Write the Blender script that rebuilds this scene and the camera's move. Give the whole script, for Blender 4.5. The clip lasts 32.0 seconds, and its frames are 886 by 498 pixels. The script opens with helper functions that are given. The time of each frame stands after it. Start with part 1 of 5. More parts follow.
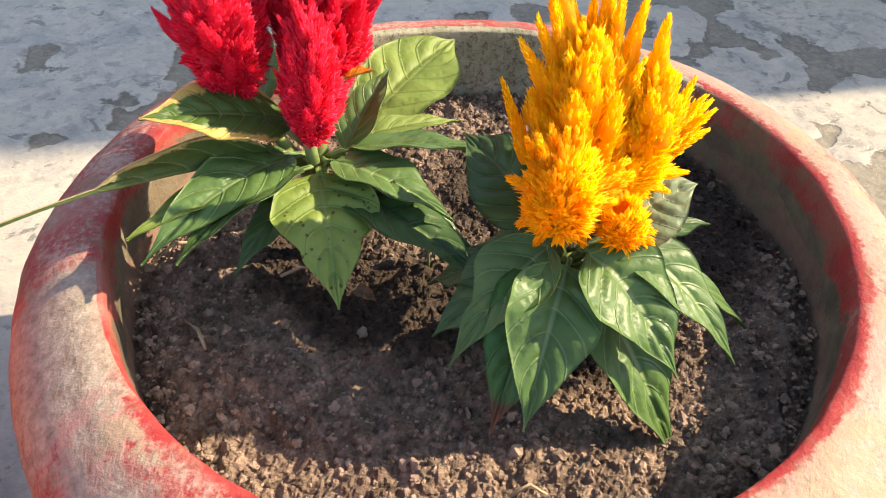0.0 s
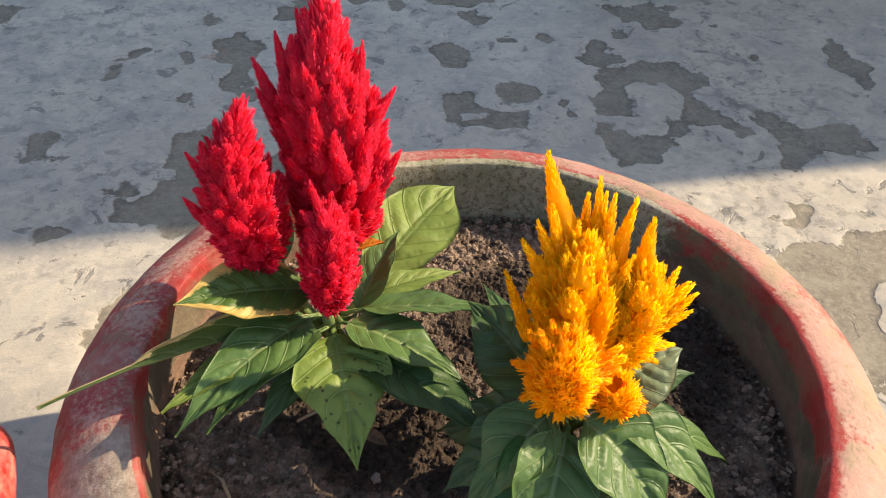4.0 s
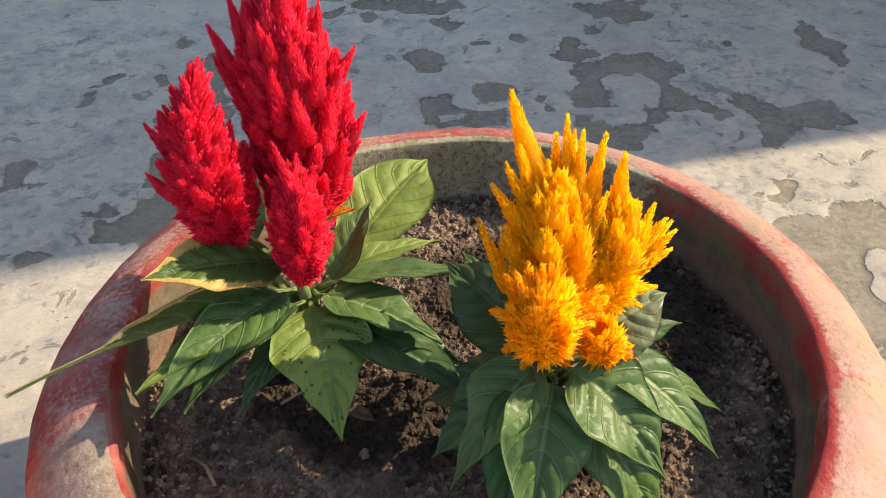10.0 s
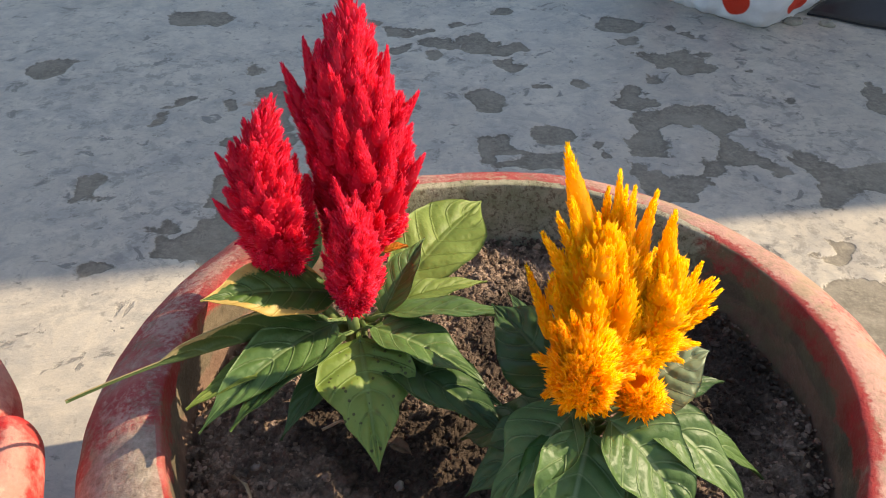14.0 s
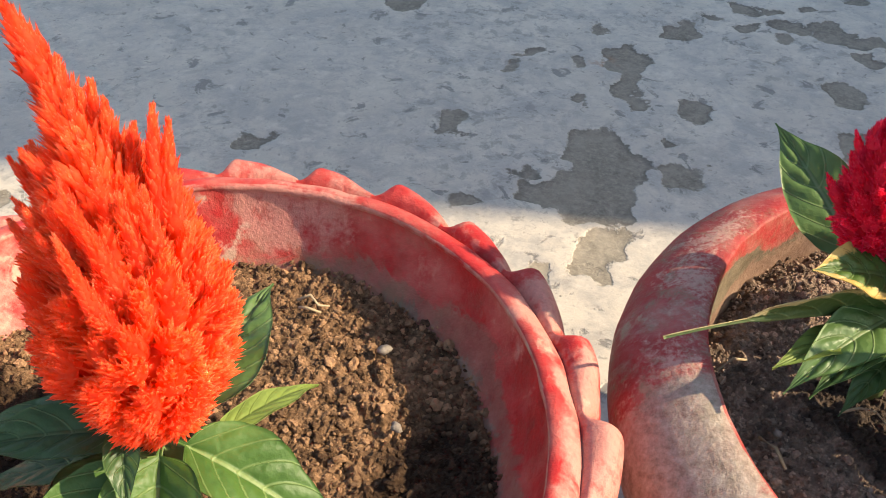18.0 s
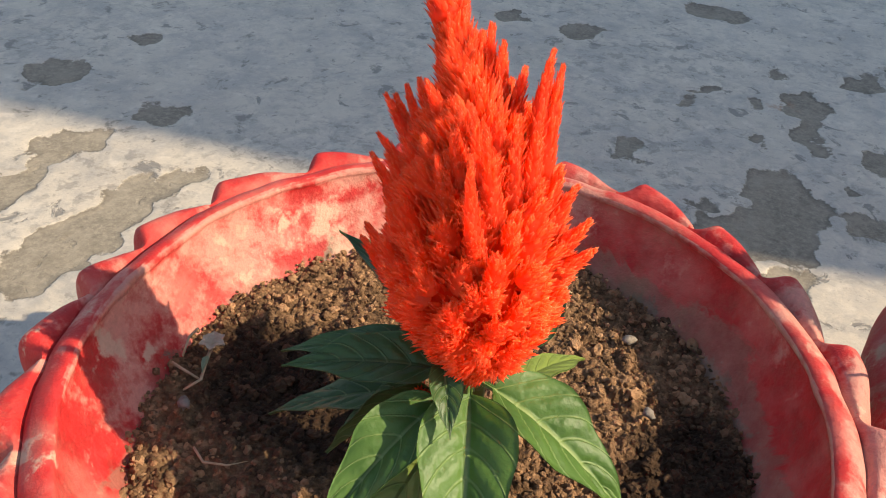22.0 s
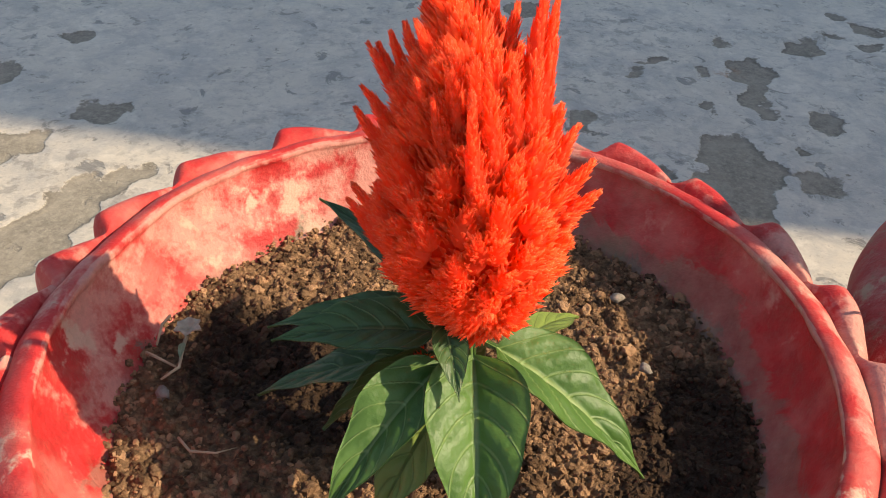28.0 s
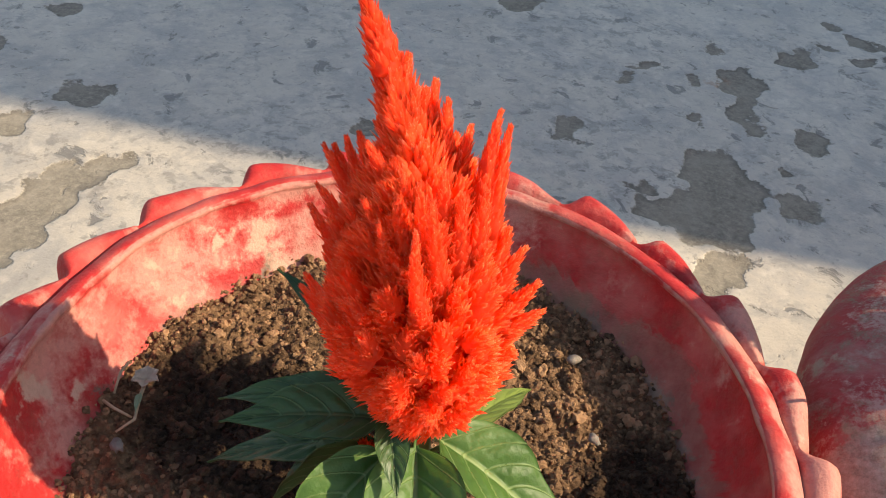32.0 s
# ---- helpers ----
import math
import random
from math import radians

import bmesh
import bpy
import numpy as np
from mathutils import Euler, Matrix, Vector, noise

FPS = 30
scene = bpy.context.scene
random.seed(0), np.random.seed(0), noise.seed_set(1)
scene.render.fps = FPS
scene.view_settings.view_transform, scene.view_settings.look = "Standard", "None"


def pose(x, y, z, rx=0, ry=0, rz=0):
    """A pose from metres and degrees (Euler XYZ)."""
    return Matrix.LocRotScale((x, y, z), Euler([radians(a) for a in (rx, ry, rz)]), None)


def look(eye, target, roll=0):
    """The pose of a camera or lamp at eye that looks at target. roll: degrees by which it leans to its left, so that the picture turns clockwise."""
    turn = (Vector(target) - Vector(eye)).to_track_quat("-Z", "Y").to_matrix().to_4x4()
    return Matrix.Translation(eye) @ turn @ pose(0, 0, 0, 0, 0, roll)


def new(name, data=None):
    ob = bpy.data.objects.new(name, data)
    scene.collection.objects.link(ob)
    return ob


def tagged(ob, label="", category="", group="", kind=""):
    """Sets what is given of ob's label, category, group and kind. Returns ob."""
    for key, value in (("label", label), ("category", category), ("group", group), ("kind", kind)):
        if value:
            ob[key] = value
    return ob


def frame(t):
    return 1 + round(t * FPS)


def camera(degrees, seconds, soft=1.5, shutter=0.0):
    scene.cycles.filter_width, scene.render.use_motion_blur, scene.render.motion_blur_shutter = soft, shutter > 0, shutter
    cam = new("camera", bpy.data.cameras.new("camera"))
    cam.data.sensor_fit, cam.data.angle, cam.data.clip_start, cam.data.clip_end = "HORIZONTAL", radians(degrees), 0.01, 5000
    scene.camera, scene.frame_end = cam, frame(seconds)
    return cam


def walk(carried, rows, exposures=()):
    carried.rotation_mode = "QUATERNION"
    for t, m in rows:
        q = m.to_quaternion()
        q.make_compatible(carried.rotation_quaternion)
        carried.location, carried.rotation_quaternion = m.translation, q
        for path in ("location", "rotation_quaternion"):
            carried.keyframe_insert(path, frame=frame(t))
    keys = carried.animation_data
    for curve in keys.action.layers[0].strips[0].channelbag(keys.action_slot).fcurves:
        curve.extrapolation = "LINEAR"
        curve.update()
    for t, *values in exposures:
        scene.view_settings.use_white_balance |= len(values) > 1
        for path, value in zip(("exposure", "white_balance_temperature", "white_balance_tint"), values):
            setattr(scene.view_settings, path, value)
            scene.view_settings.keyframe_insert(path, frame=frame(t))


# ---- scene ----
cam = camera(56.88, 32.0, soft=1.0)
PATH = [
    (0, (-0.0045, 0.0045, 0.3796), (0.0005, 0.2943, 0.1039), 2.37),
    (0.5, (0.0024, 0.0104, 0.3670), (0.0098, 0.2956, 0.0867), 2.45),
    (1, (0.0032, 0.0125, 0.3604), (0.0118, 0.2931, 0.0754), 2.47),
    (1.5, (-0.0006, 0.0118, 0.3629), (0.0079, 0.2952, 0.0807), 2.47),
    (2, (-0.0057, 0.0115, 0.3798), (0.0052, 0.3018, 0.1048), 3.02),
    (2.5, (-0.0098, 0.0123, 0.3972), (0.0041, 0.3083, 0.1285), 3.81),
    (3, (-0.0118, 0.0136, 0.4105), (0.0034, 0.3120, 0.1445), 4.07),
    (3.5, (-0.0130, 0.0149, 0.4249), (0.0005, 0.3147, 0.1605), 3.49),
    (5.5, (-0.0273, 0.0381, 0.4339), (-0.0066, 0.3271, 0.1581), 0.40),
    (6, (-0.0366, 0.0442, 0.4284), (-0.0062, 0.3327, 0.1530), 1.56),
    (6.5, (-0.0487, 0.0552, 0.4183), (-0.0065, 0.3419, 0.1426), 2.76),
    (7, (-0.0561, 0.0582, 0.4102), (-0.0047, 0.3453, 0.1364), 3.30),
    (7.5, (-0.0607, 0.0534, 0.4131), (-0.0034, 0.3430, 0.1431), 3.38),
    (8, (-0.0489, 0.0421, 0.4165), (0.0079, 0.3342, 0.1491), 2.97),
    (8.5, (-0.0359, 0.0243, 0.4210), (0.0111, 0.3205, 0.1562), 1.75),
    (9, (-0.0299, 0.0118, 0.4247), (0.0054, 0.3114, 0.1620), 0.86),
    (9.5, (-0.0199, 0.0119, 0.4183), (0.0044, 0.3151, 0.1585), -0.11),
    (10, (-0.0078, 0.0084, 0.4090), (0.0086, 0.3148, 0.1525), -1.05),
    (10.5, (0.0020, 0.0024, 0.4081), (0.0082, 0.3134, 0.1566), -1.65),
    (11, (0.0052, -0.0018, 0.4117), (0.0034, 0.3146, 0.1670), -1.86),
    (11.5, (0.0056, -0.0024, 0.4141), (0.0001, 0.3156, 0.1715), -1.73),
    (12, (0.0033, -0.0008, 0.4135), (-0.0043, 0.3167, 0.1703), -1.52),
    (12.5, (0.0026, 0.0011, 0.4139), (-0.0050, 0.3184, 0.1705), -1.22),
    (13, (-0.0026, 0.0038, 0.4166), (-0.0102, 0.3218, 0.1741), -0.88),
    (13.5, (-0.0063, 0.0043, 0.4155), (-0.0144, 0.3223, 0.1730), -0.33),
    (15.5, (-0.0253, 0.0015, 0.4163), (-0.0305, 0.3150, 0.1680), 1.17),
    (16, (-0.0424, 0.0002, 0.4176), (-0.0509, 0.3134, 0.1690), 1.41),
    (16.5, (-0.0612, -0.0057, 0.4221), (-0.0827, 0.3050, 0.1711), 1.42),
    (17, (-0.0825, -0.0109, 0.4253), (-0.1237, 0.2948, 0.1706), 1.18),
    (17.5, (-0.1111, -0.0240, 0.4263), (-0.1754, 0.2754, 0.1690), 1.28),
    (18, (-0.1487, -0.0320, 0.4214), (-0.2407, 0.2592, 0.1631), 0.97),
    (18.5, (-0.1707, -0.0426, 0.4255), (-0.2847, 0.2413, 0.1679), 0.31),
    (19, (-0.1825, -0.0609, 0.4293), (-0.3097, 0.2218, 0.1766), 0.65),
    (19.5, (-0.1952, -0.0726, 0.4290), (-0.3293, 0.2111, 0.1809), 1.54),
    (20, (-0.1993, -0.0788, 0.4198), (-0.3355, 0.2103, 0.1793), 2.51),
    (20.5, (-0.1976, -0.0821, 0.4014), (-0.3344, 0.2072, 0.1613), 2.68),
    (21, (-0.1978, -0.0826, 0.3923), (-0.3336, 0.2036, 0.1481), 2.70),
    (21.5, (-0.1967, -0.0836, 0.3994), (-0.3328, 0.2021, 0.1547), 2.51),
    (22, (-0.2052, -0.0794, 0.4073), (-0.3427, 0.2055, 0.1625), 2.61),
    (22.5, (-0.2168, -0.0720, 0.4205), (-0.3541, 0.2119, 0.1744), 3.76),
    (23, (-0.2229, -0.0670, 0.4282), (-0.3597, 0.2151, 0.1798), 4.69),
    (23.5, (-0.2183, -0.0614, 0.4262), (-0.3521, 0.2169, 0.1720), 4.62),
    (24, (-0.2148, -0.0544, 0.4178), (-0.3408, 0.2170, 0.1524), 4.14),
    (24.5, (-0.2094, -0.0537, 0.4183), (-0.3321, 0.2144, 0.1480), 3.58),
    (25, (-0.2078, -0.0540, 0.4187), (-0.3292, 0.2138, 0.1475), 3.54),
    (25.5, (-0.2072, -0.0566, 0.4227), (-0.3296, 0.2146, 0.1553), 3.91),
    (27.5, (-0.2240, -0.0785, 0.4068), (-0.3349, 0.2130, 0.1564), 3.32),
    (28, (-0.2187, -0.0834, 0.3908), (-0.3317, 0.2112, 0.1449), 1.93),
    (28.5, (-0.2087, -0.0975, 0.3921), (-0.3249, 0.2058, 0.1586), 0.87),
    (29, (-0.2038, -0.1074, 0.3872), (-0.3240, 0.2022, 0.1642), -0.03),
    (29.5, (-0.2139, -0.1020, 0.3872), (-0.3332, 0.2043, 0.1593), 0.70),
    (30, (-0.2253, -0.0897, 0.3954), (-0.3426, 0.2132, 0.1619), 2.70),
    (30.5, (-0.2277, -0.0778, 0.4065), (-0.3425, 0.2235, 0.1697), 4.28),
    (31, (-0.2244, -0.0733, 0.4155), (-0.3363, 0.2267, 0.1758), 5.33),
    (31.5, (-0.2238, -0.0682, 0.4217), (-0.3332, 0.2254, 0.1730), 5.77),
    (32, (-0.2183, -0.0574, 0.4244), (-0.3219, 0.2274, 0.1633), 5.51),
]
walk(cam, [(t, look(eye, target, roll)) for t, eye, target, roll in PATH],
     exposures=[(0.0, 1.14, 7300, 10), (2.1, 1.08, 7300, 10), (3.0, 0.72, 7300, 10), (3.6, 0.64, 7300, 10), (15.8, 0.62, 7300, 10), (17.2, 0.90, 7300, 10), (18.2, 0.86, 7300, 10), (19.4, 0.58, 7300, 10), (32.0, 0.57, 7300, 10)])

# ---- world, sun ----
SUN_EL, SUN_AZ = 35.0, 11.5          # azimuth from +x towards +y
world = bpy.data.worlds.new("sky")
scene.world = world
world.use_nodes = True
wn = world.node_tree
sky = wn.nodes.new("ShaderNodeTexSky")
sky.sky_type, sky.sun_disc = "NISHITA", False
sky.sun_elevation, sky.sun_rotation = radians(SUN_EL), radians(90 - SUN_AZ)
wn.links.new(sky.outputs[0], wn.nodes["Background"].inputs[0])
wn.nodes["Background"].inputs[1].default_value = 0.14
sun_data = bpy.data.lights.new("sun", "SUN")
sun_data.energy, sun_data.angle, sun_data.color = 4.55, radians(0.55), (1.0, 0.865, 0.67)
sun = new("sun", sun_data)
toward = Vector((math.cos(radians(SUN_AZ)) * math.cos(radians(SUN_EL)), math.sin(radians(SUN_AZ)) * math.cos(radians(SUN_EL)), math.sin(radians(SUN_EL))))
sun.matrix_world = look(toward * 6, (0, 0, 0))


# ---- materials ----
class Tree:
    """Short hand for a material's nodes."""

    def __init__(self, name, rough=0.6, spec=0.4):
        self.m = bpy.data.materials.new(name)
        self.m.use_nodes = True
        self.t = self.m.node_tree
        self.b = self.t.nodes["Principled BSDF"]
        self.b.inputs["Roughness"].default_value = rough
        self.b.inputs["Specular IOR Level"].default_value = spec
        self.pos = self.node("ShaderNodeNewGeometry").outputs["Position"]

    def node(self, kind, **sets):
        n = self.t.nodes.new(kind)
        for key, value in sets.items():
            n.inputs[key.replace("_", " ")].default_value = value
        return n

    def link(self, a, b):
        self.t.links.new(a, b)

    def noise(self, scale, detail=4.0, rough=0.55, vec=None, distortion=0.0):
        n = self.node("ShaderNodeTexNoise", Scale=scale, Detail=detail, Roughness=rough, Distortion=distortion)
        self.link(vec or self.pos, n.inputs["Vector"])
        return n.outputs["Fac"]

    def voronoi(self, scale, vec=None):
        n = self.node("ShaderNodeTexVoronoi", Scale=scale)
        self.link(vec or self.pos, n.inputs["Vector"])
        return n.outputs["Distance"]

    def ramp(self, fac, *stops):
        n = self.t.nodes.new("ShaderNodeValToRGB")
        for _ in range(len(stops) - 2):
            n.color_ramp.elements.new(0.5)
        for e, (at, c) in zip(n.color_ramp.elements, stops):
            e.position = at
            e.color = (*c, 1) if isinstance(c, tuple) else (c, c, c, 1)
        self.link(fac, n.inputs[0])
        return n.outputs[0]

    def math(self, op, a, b=0.0, c=None):
        n = self.t.nodes.new("ShaderNodeMath")
        n.operation = op
        for k, v in enumerate((a, b) if c is None else (a, b, c)):
            if isinstance(v, (int, float)):
                n.inputs[k].default_value = v
            else:
                self.link(v, n.inputs[k])
        return n.outputs[0]

    def mix(self, fac, a, b, kind="MIX"):
        n = self.t.nodes.new("ShaderNodeMix")
        n.data_type, n.blend_type = "RGBA", kind
        for k, v in ((0, fac), (6, a), (7, b)):
            if isinstance(v, (int, float)):
                n.inputs[k].default_value = v
            elif isinstance(v, tuple):
                n.inputs[k].default_value = (*v, 1)
            else:
                self.link(v, n.inputs[k])
        return n.outputs[2]

    def attr(self, name):
        n = self.t.nodes.new("ShaderNodeAttribute")
        n.attribute_name = name
        return n.outputs["Fac"]

    def split(self, vec):
        n = self.t.nodes.new("ShaderNodeSeparateXYZ")
        self.link(vec, n.inputs[0])
        return n.outputs

    def uv(self):
        return self.split(self.t.nodes.new("ShaderNodeUVMap").outputs[0])

    def island(self):
        return self.node("ShaderNodeNewGeometry").outputs["Random Per Island"]

    def random(self):
        return self.t.nodes.new("ShaderNodeObjectInfo").outputs["Random"]

    def color(self, socket):
        self.link(socket, self.b.inputs["Base Color"])

    def rough(self, socket):
        self.link(socket, self.b.inputs["Roughness"])

    def bump(self, height, strength=0.4, distance=0.002):
        n = self.node("ShaderNodeBump", Strength=strength, Distance=distance)
        self.link(height, n.inputs["Height"])
        self.link(n.outputs[0], self.b.inputs["Normal"])

    def glow_through(self, colour, amount):
        """Thin tissue that lets some light through."""
        tr = self.t.nodes.new("ShaderNodeBsdfTranslucent")
        mx = self.t.nodes.new("ShaderNodeMixShader")
        mx.inputs[0].default_value = amount
        if isinstance(colour, tuple):
            tr.inputs[0].default_value = (*colour, 1)
        else:
            self.link(colour, tr.inputs[0])
        self.link(self.b.outputs[0], mx.inputs[1])
        self.link(tr.outputs[0], mx.inputs[2])
        self.link(mx.outputs[0], self.t.nodes["Material Output"].inputs[0])


def concrete_mat():
    k = Tree("worn_concrete", 0.75, 0.5)
    edge = k.math("ADD", k.attr("wear"), k.math("MULTIPLY", k.math("SUBTRACT", k.noise(45, 5, 0.6), 0.5), 0.034))
    edge = k.math("ADD", edge, k.math("MULTIPLY", k.math("SUBTRACT", k.noise(260, 3), 0.5), 0.006))
    worn = k.ramp(k.math("MULTIPLY_ADD", edge, 60.0, 0.5), (0.42, 0.0), (0.58, 1.0))
    pits = k.ramp(k.noise(38, 6, 0.62, distortion=0.6), (0.60, 0.0), (0.65, 1.0))
    fleck = k.ramp(k.noise(170, 4, 0.7), (0.60, 0.0), (0.68, 1.0))
    cloud = k.noise(7, 6, 0.65)
    skin = k.ramp(cloud, (0.25, (0.42, 0.375, 0.315)), (0.5, (0.53, 0.475, 0.395)), (0.75, (0.60, 0.54, 0.45)))
    skin = k.mix(k.ramp(k.noise(19, 6, 0.7, distortion=0.4), (0.46, 0.0), (0.62, 0.75)), skin, (0.335, 0.315, 0.29))
    skin = k.mix(k.ramp(k.noise(11, 5, 0.75, distortion=0.8), (0.52, 0.0), (0.60, 0.4)), skin, (0.40, 0.375, 0.345))
    skin = k.mix(k.math("MULTIPLY", k.ramp(k.noise(90, 5, 0.7), (0.45, 0.0), (0.75, 1.0)), 0.35), skin, (0.33, 0.305, 0.275))
    rough_c = k.ramp(k.noise(200, 5, 0.75), (0.3, (0.150, 0.132, 0.106)), (0.52, (0.240, 0.212, 0.168)), (0.72, (0.36, 0.318, 0.252)))
    rough_c = k.mix(k.ramp(k.noise(24, 5, 0.65), (0.42, 0.0), (0.66, 0.6)), rough_c, (0.34, 0.30, 0.238))
    rough_c = k.mix(k.ramp(k.noise(42, 5, 0.7, distortion=0.5), (0.54, 0.0), (0.66, 0.5)), rough_c, (0.19, 0.165, 0.125))
    skin = k.mix(k.ramp(k.noise(34, 6, 0.72, distortion=0.7), (0.52, 0.0), (0.62, 0.5)), skin, (0.31, 0.29, 0.265))
    skin = k.mix(k.ramp(k.noise(75, 4, 0.6), (0.615, 0.0), (0.68, 0.6)), skin, (0.21, 0.197, 0.178))
    skin = k.mix(k.ramp(k.noise(52, 5, 0.6), (0.56, 0.0), (0.70, 0.5)), skin, (0.66, 0.60, 0.51))
    c = k.mix(k.math("MULTIPLY", fleck, 0.45), skin, (0.24, 0.22, 0.20))
    c = k.mix(k.math("MULTIPLY", pits, 0.85), c, (0.18, 0.167, 0.15))
    speck = k.math("MULTIPLY", k.ramp(k.noise(62, 5, 0.68, distortion=0.4), (0.52, 0.0), (0.60, 1.0)), k.ramp(k.noise(4.2, 3, 0.6), (0.48, 0.0), (0.60, 1.0)))
    c = k.mix(k.math("MULTIPLY", speck, 0.55), c, (0.17, 0.16, 0.145))
    c = k.mix(worn, c, rough_c)
    lip = k.math("MULTIPLY", k.ramp(k.math("MULTIPLY_ADD", edge, 60.0, 0.5), (0.40, 0.0), (0.58, 1.0), (0.95, 0.0)), k.ramp(k.noise(21, 3), (0.42, 0.0), (0.58, 0.7)))
    c = k.mix(lip, c, (0.13, 0.115, 0.095))
    c = k.mix(k.math("MULTIPLY", k.attr("rust"), k.ramp(k.noise(60, 4), (0.5, 0.0), (0.62, 1.0))), c, (0.32, 0.15, 0.07))
    k.color(c)
    k.rough(k.math("MULTIPLY_ADD", worn, 0.45, 0.43))
    h = k.math("SUBTRACT", k.math("MULTIPLY", k.noise(400, 4, 0.7), 0.35), k.math("MULTIPLY", worn, 1.0))
    h = k.math("SUBTRACT", h, k.math("MULTIPLY", pits, 0.6))
    h = k.math("ADD", h, k.math("MULTIPLY", k.math("MULTIPLY", worn, k.noise(120, 5, 0.7)), 0.6))
    k.bump(h, 0.55, 0.0022)
    return k.m


def worn_paint_mat(name, red, chalk, bare, chalk_at, bare_at, dirt, dirt_at, grain, wear_gain=0.35, mud=0.55):
    """Old red paint on clay: faded to pink chalk, worn through in places, with soil dried on near the inside."""
    k = Tree(name, 0.6, 0.35)
    big, mid, fine = k.noise(22, 5, 0.62, distortion=0.5), k.noise(85, 5, 0.65), k.noise(420, 4, 0.7)
    paint = k.ramp(mid, (0.3, tuple(v * 0.72 for v in red)), (0.55, red), (0.8, tuple(min(1, v * 1.2 + 0.02) for v in red)))
    pink = tuple(0.45 * a + 0.55 * b for a, b in zip(red, chalk))
    paint = k.mix(k.ramp(k.noise(34, 4, 0.6), (0.48, 0.0), (0.66, 0.7)), paint, pink)
    fade = k.math("ADD", k.math("MULTIPLY", big, 0.62), k.math("MULTIPLY", fine, grain))
    fade = k.math("ADD", fade, k.math("MULTIPLY", mid, 0.38 - grain))
    fade = k.math("MULTIPLY_ADD", k.math("SUBTRACT", fade, 0.5), 1.25, 0.5)
    fade = k.math("ADD", fade, k.math("MULTIPLY", k.attr("worn"), wear_gain))
    c = k.mix(k.ramp(fade, (chalk_at, 0.0), (chalk_at + 0.10, 1.0)), paint, k.ramp(fine, (0.3, tuple(v * 0.8 for v in chalk)), (0.7, chalk)))
    gone = k.math("ADD", k.math("MULTIPLY", mid, 0.55), k.math("MULTIPLY", k.noise(26, 3), 0.45))
    gone = k.math("ADD", gone, k.math("MULTIPLY", k.attr("worn"), 0.12))
    c = k.mix(k.ramp(gone, (bare_at, 0.0), (bare_at + 0.05, 1.0)), c, bare)
    grime = k.math("MULTIPLY", k.ramp(k.noise(48, 6, 0.7, distortion=0.6), (0.46, 0.0), (0.60, 1.0)), k.ramp(k.noise(300, 6, 0.85), (0.42, 0.0), (0.58, 1.0)))
    c = k.mix(k.math("MULTIPLY", grime, grain * 2.0), c, (0.20, 0.17, 0.105))
    soiled = k.math("ADD", k.attr("soil"), k.math("MULTIPLY", k.math("SUBTRACT", k.noise(26, 6, 0.65, distortion=0.4), 0.5), 1.9))
    c = k.mix(k.ramp(soiled, (dirt_at, 0.0), (dirt_at + 0.09, 1.0)), c, k.mix(k.ramp(k.noise(31, 6, 0.7, distortion=0.5), (0.42, 1.0), (0.60, 0.0)), k.ramp(k.noise(120, 5, 0.7), (0.3, tuple(v * 0.55 for v in dirt)), (0.7, dirt)), tuple(v * mud * 0.6 for v in dirt)))
    lip = k.math("MULTIPLY", k.attr("lip"), k.ramp(k.math("ADD", k.noise(55, 5, 0.7), k.math("MULTIPLY", k.attr("lip"), 0.12)), (0.44, 0.0), (0.58, 1.0)))
    c = k.mix(lip, c, red)
    film = k.ramp(k.math("ADD", k.attr("soil"), k.math("MULTIPLY", k.math("SUBTRACT", k.noise(17, 6, 0.7, distortion=0.8), 0.5), 1.5)), (0.62, 0.0), (0.70, 0.62))
    c = k.mix(film, c, k.ramp(k.noise(90, 5, 0.7), (0.3, (0.17, 0.085, 0.06)), (0.7, (0.36, 0.22, 0.16))))
    moss = k.math("MULTIPLY", k.attr("moss"), k.ramp(k.noise(60, 5, 0.7), (0.42, 0.0), (0.6, 1.0)))
    c = k.mix(k.math("MULTIPLY", moss, 0.8), c, (0.15, 0.155, 0.085))
    crust = k.ramp(k.math("ADD", k.attr("crust"), k.math("MULTIPLY", k.math("SUBTRACT", k.noise(130, 6, 0.75, distortion=0.5), 0.5), 0.9)), (0.38, 0.0), (0.52, 0.95))
    pale = k.ramp(k.noise(55, 5, 0.7), (0.36, (0.23, 0.25, 0.150)), (0.62, (0.45, 0.42, 0.31)))
    pale = k.mix(k.ramp(k.noise(330, 5, 0.8), (0.50, 0.0), (0.60, 0.85)), pale, (0.11, 0.09, 0.055))
    c = k.mix(crust, c, pale)
    c = k.mix(k.math("MULTIPLY", k.ramp(k.noise(700, 3, 0.8), (0.55, 0.0), (0.75, 1.0)), grain), c, tuple(v * 0.6 for v in chalk))
    dust = k.ramp(k.math("ADD", k.noise(24, 6, 0.7, distortion=0.5), k.math("MULTIPLY", k.attr("dust"), 0.26)), (0.66, 0.0), (0.76, 0.85))
    c = k.mix(k.math("MULTIPLY", dust, k.attr("dust")), c, k.ramp(k.noise(240, 5, 0.8), (0.35, (0.20, 0.165, 0.12)), (0.65, (0.50, 0.42, 0.34))))
    k.color(c)
    k.rough(k.ramp(mid, (0.3, 0.45), (0.7, 0.75)))
    k.bump(k.math("ADD", k.math("MULTIPLY", fine, 0.8), k.math("MULTIPLY", mid, 0.8)), 0.5, 0.0018)
    return k.m


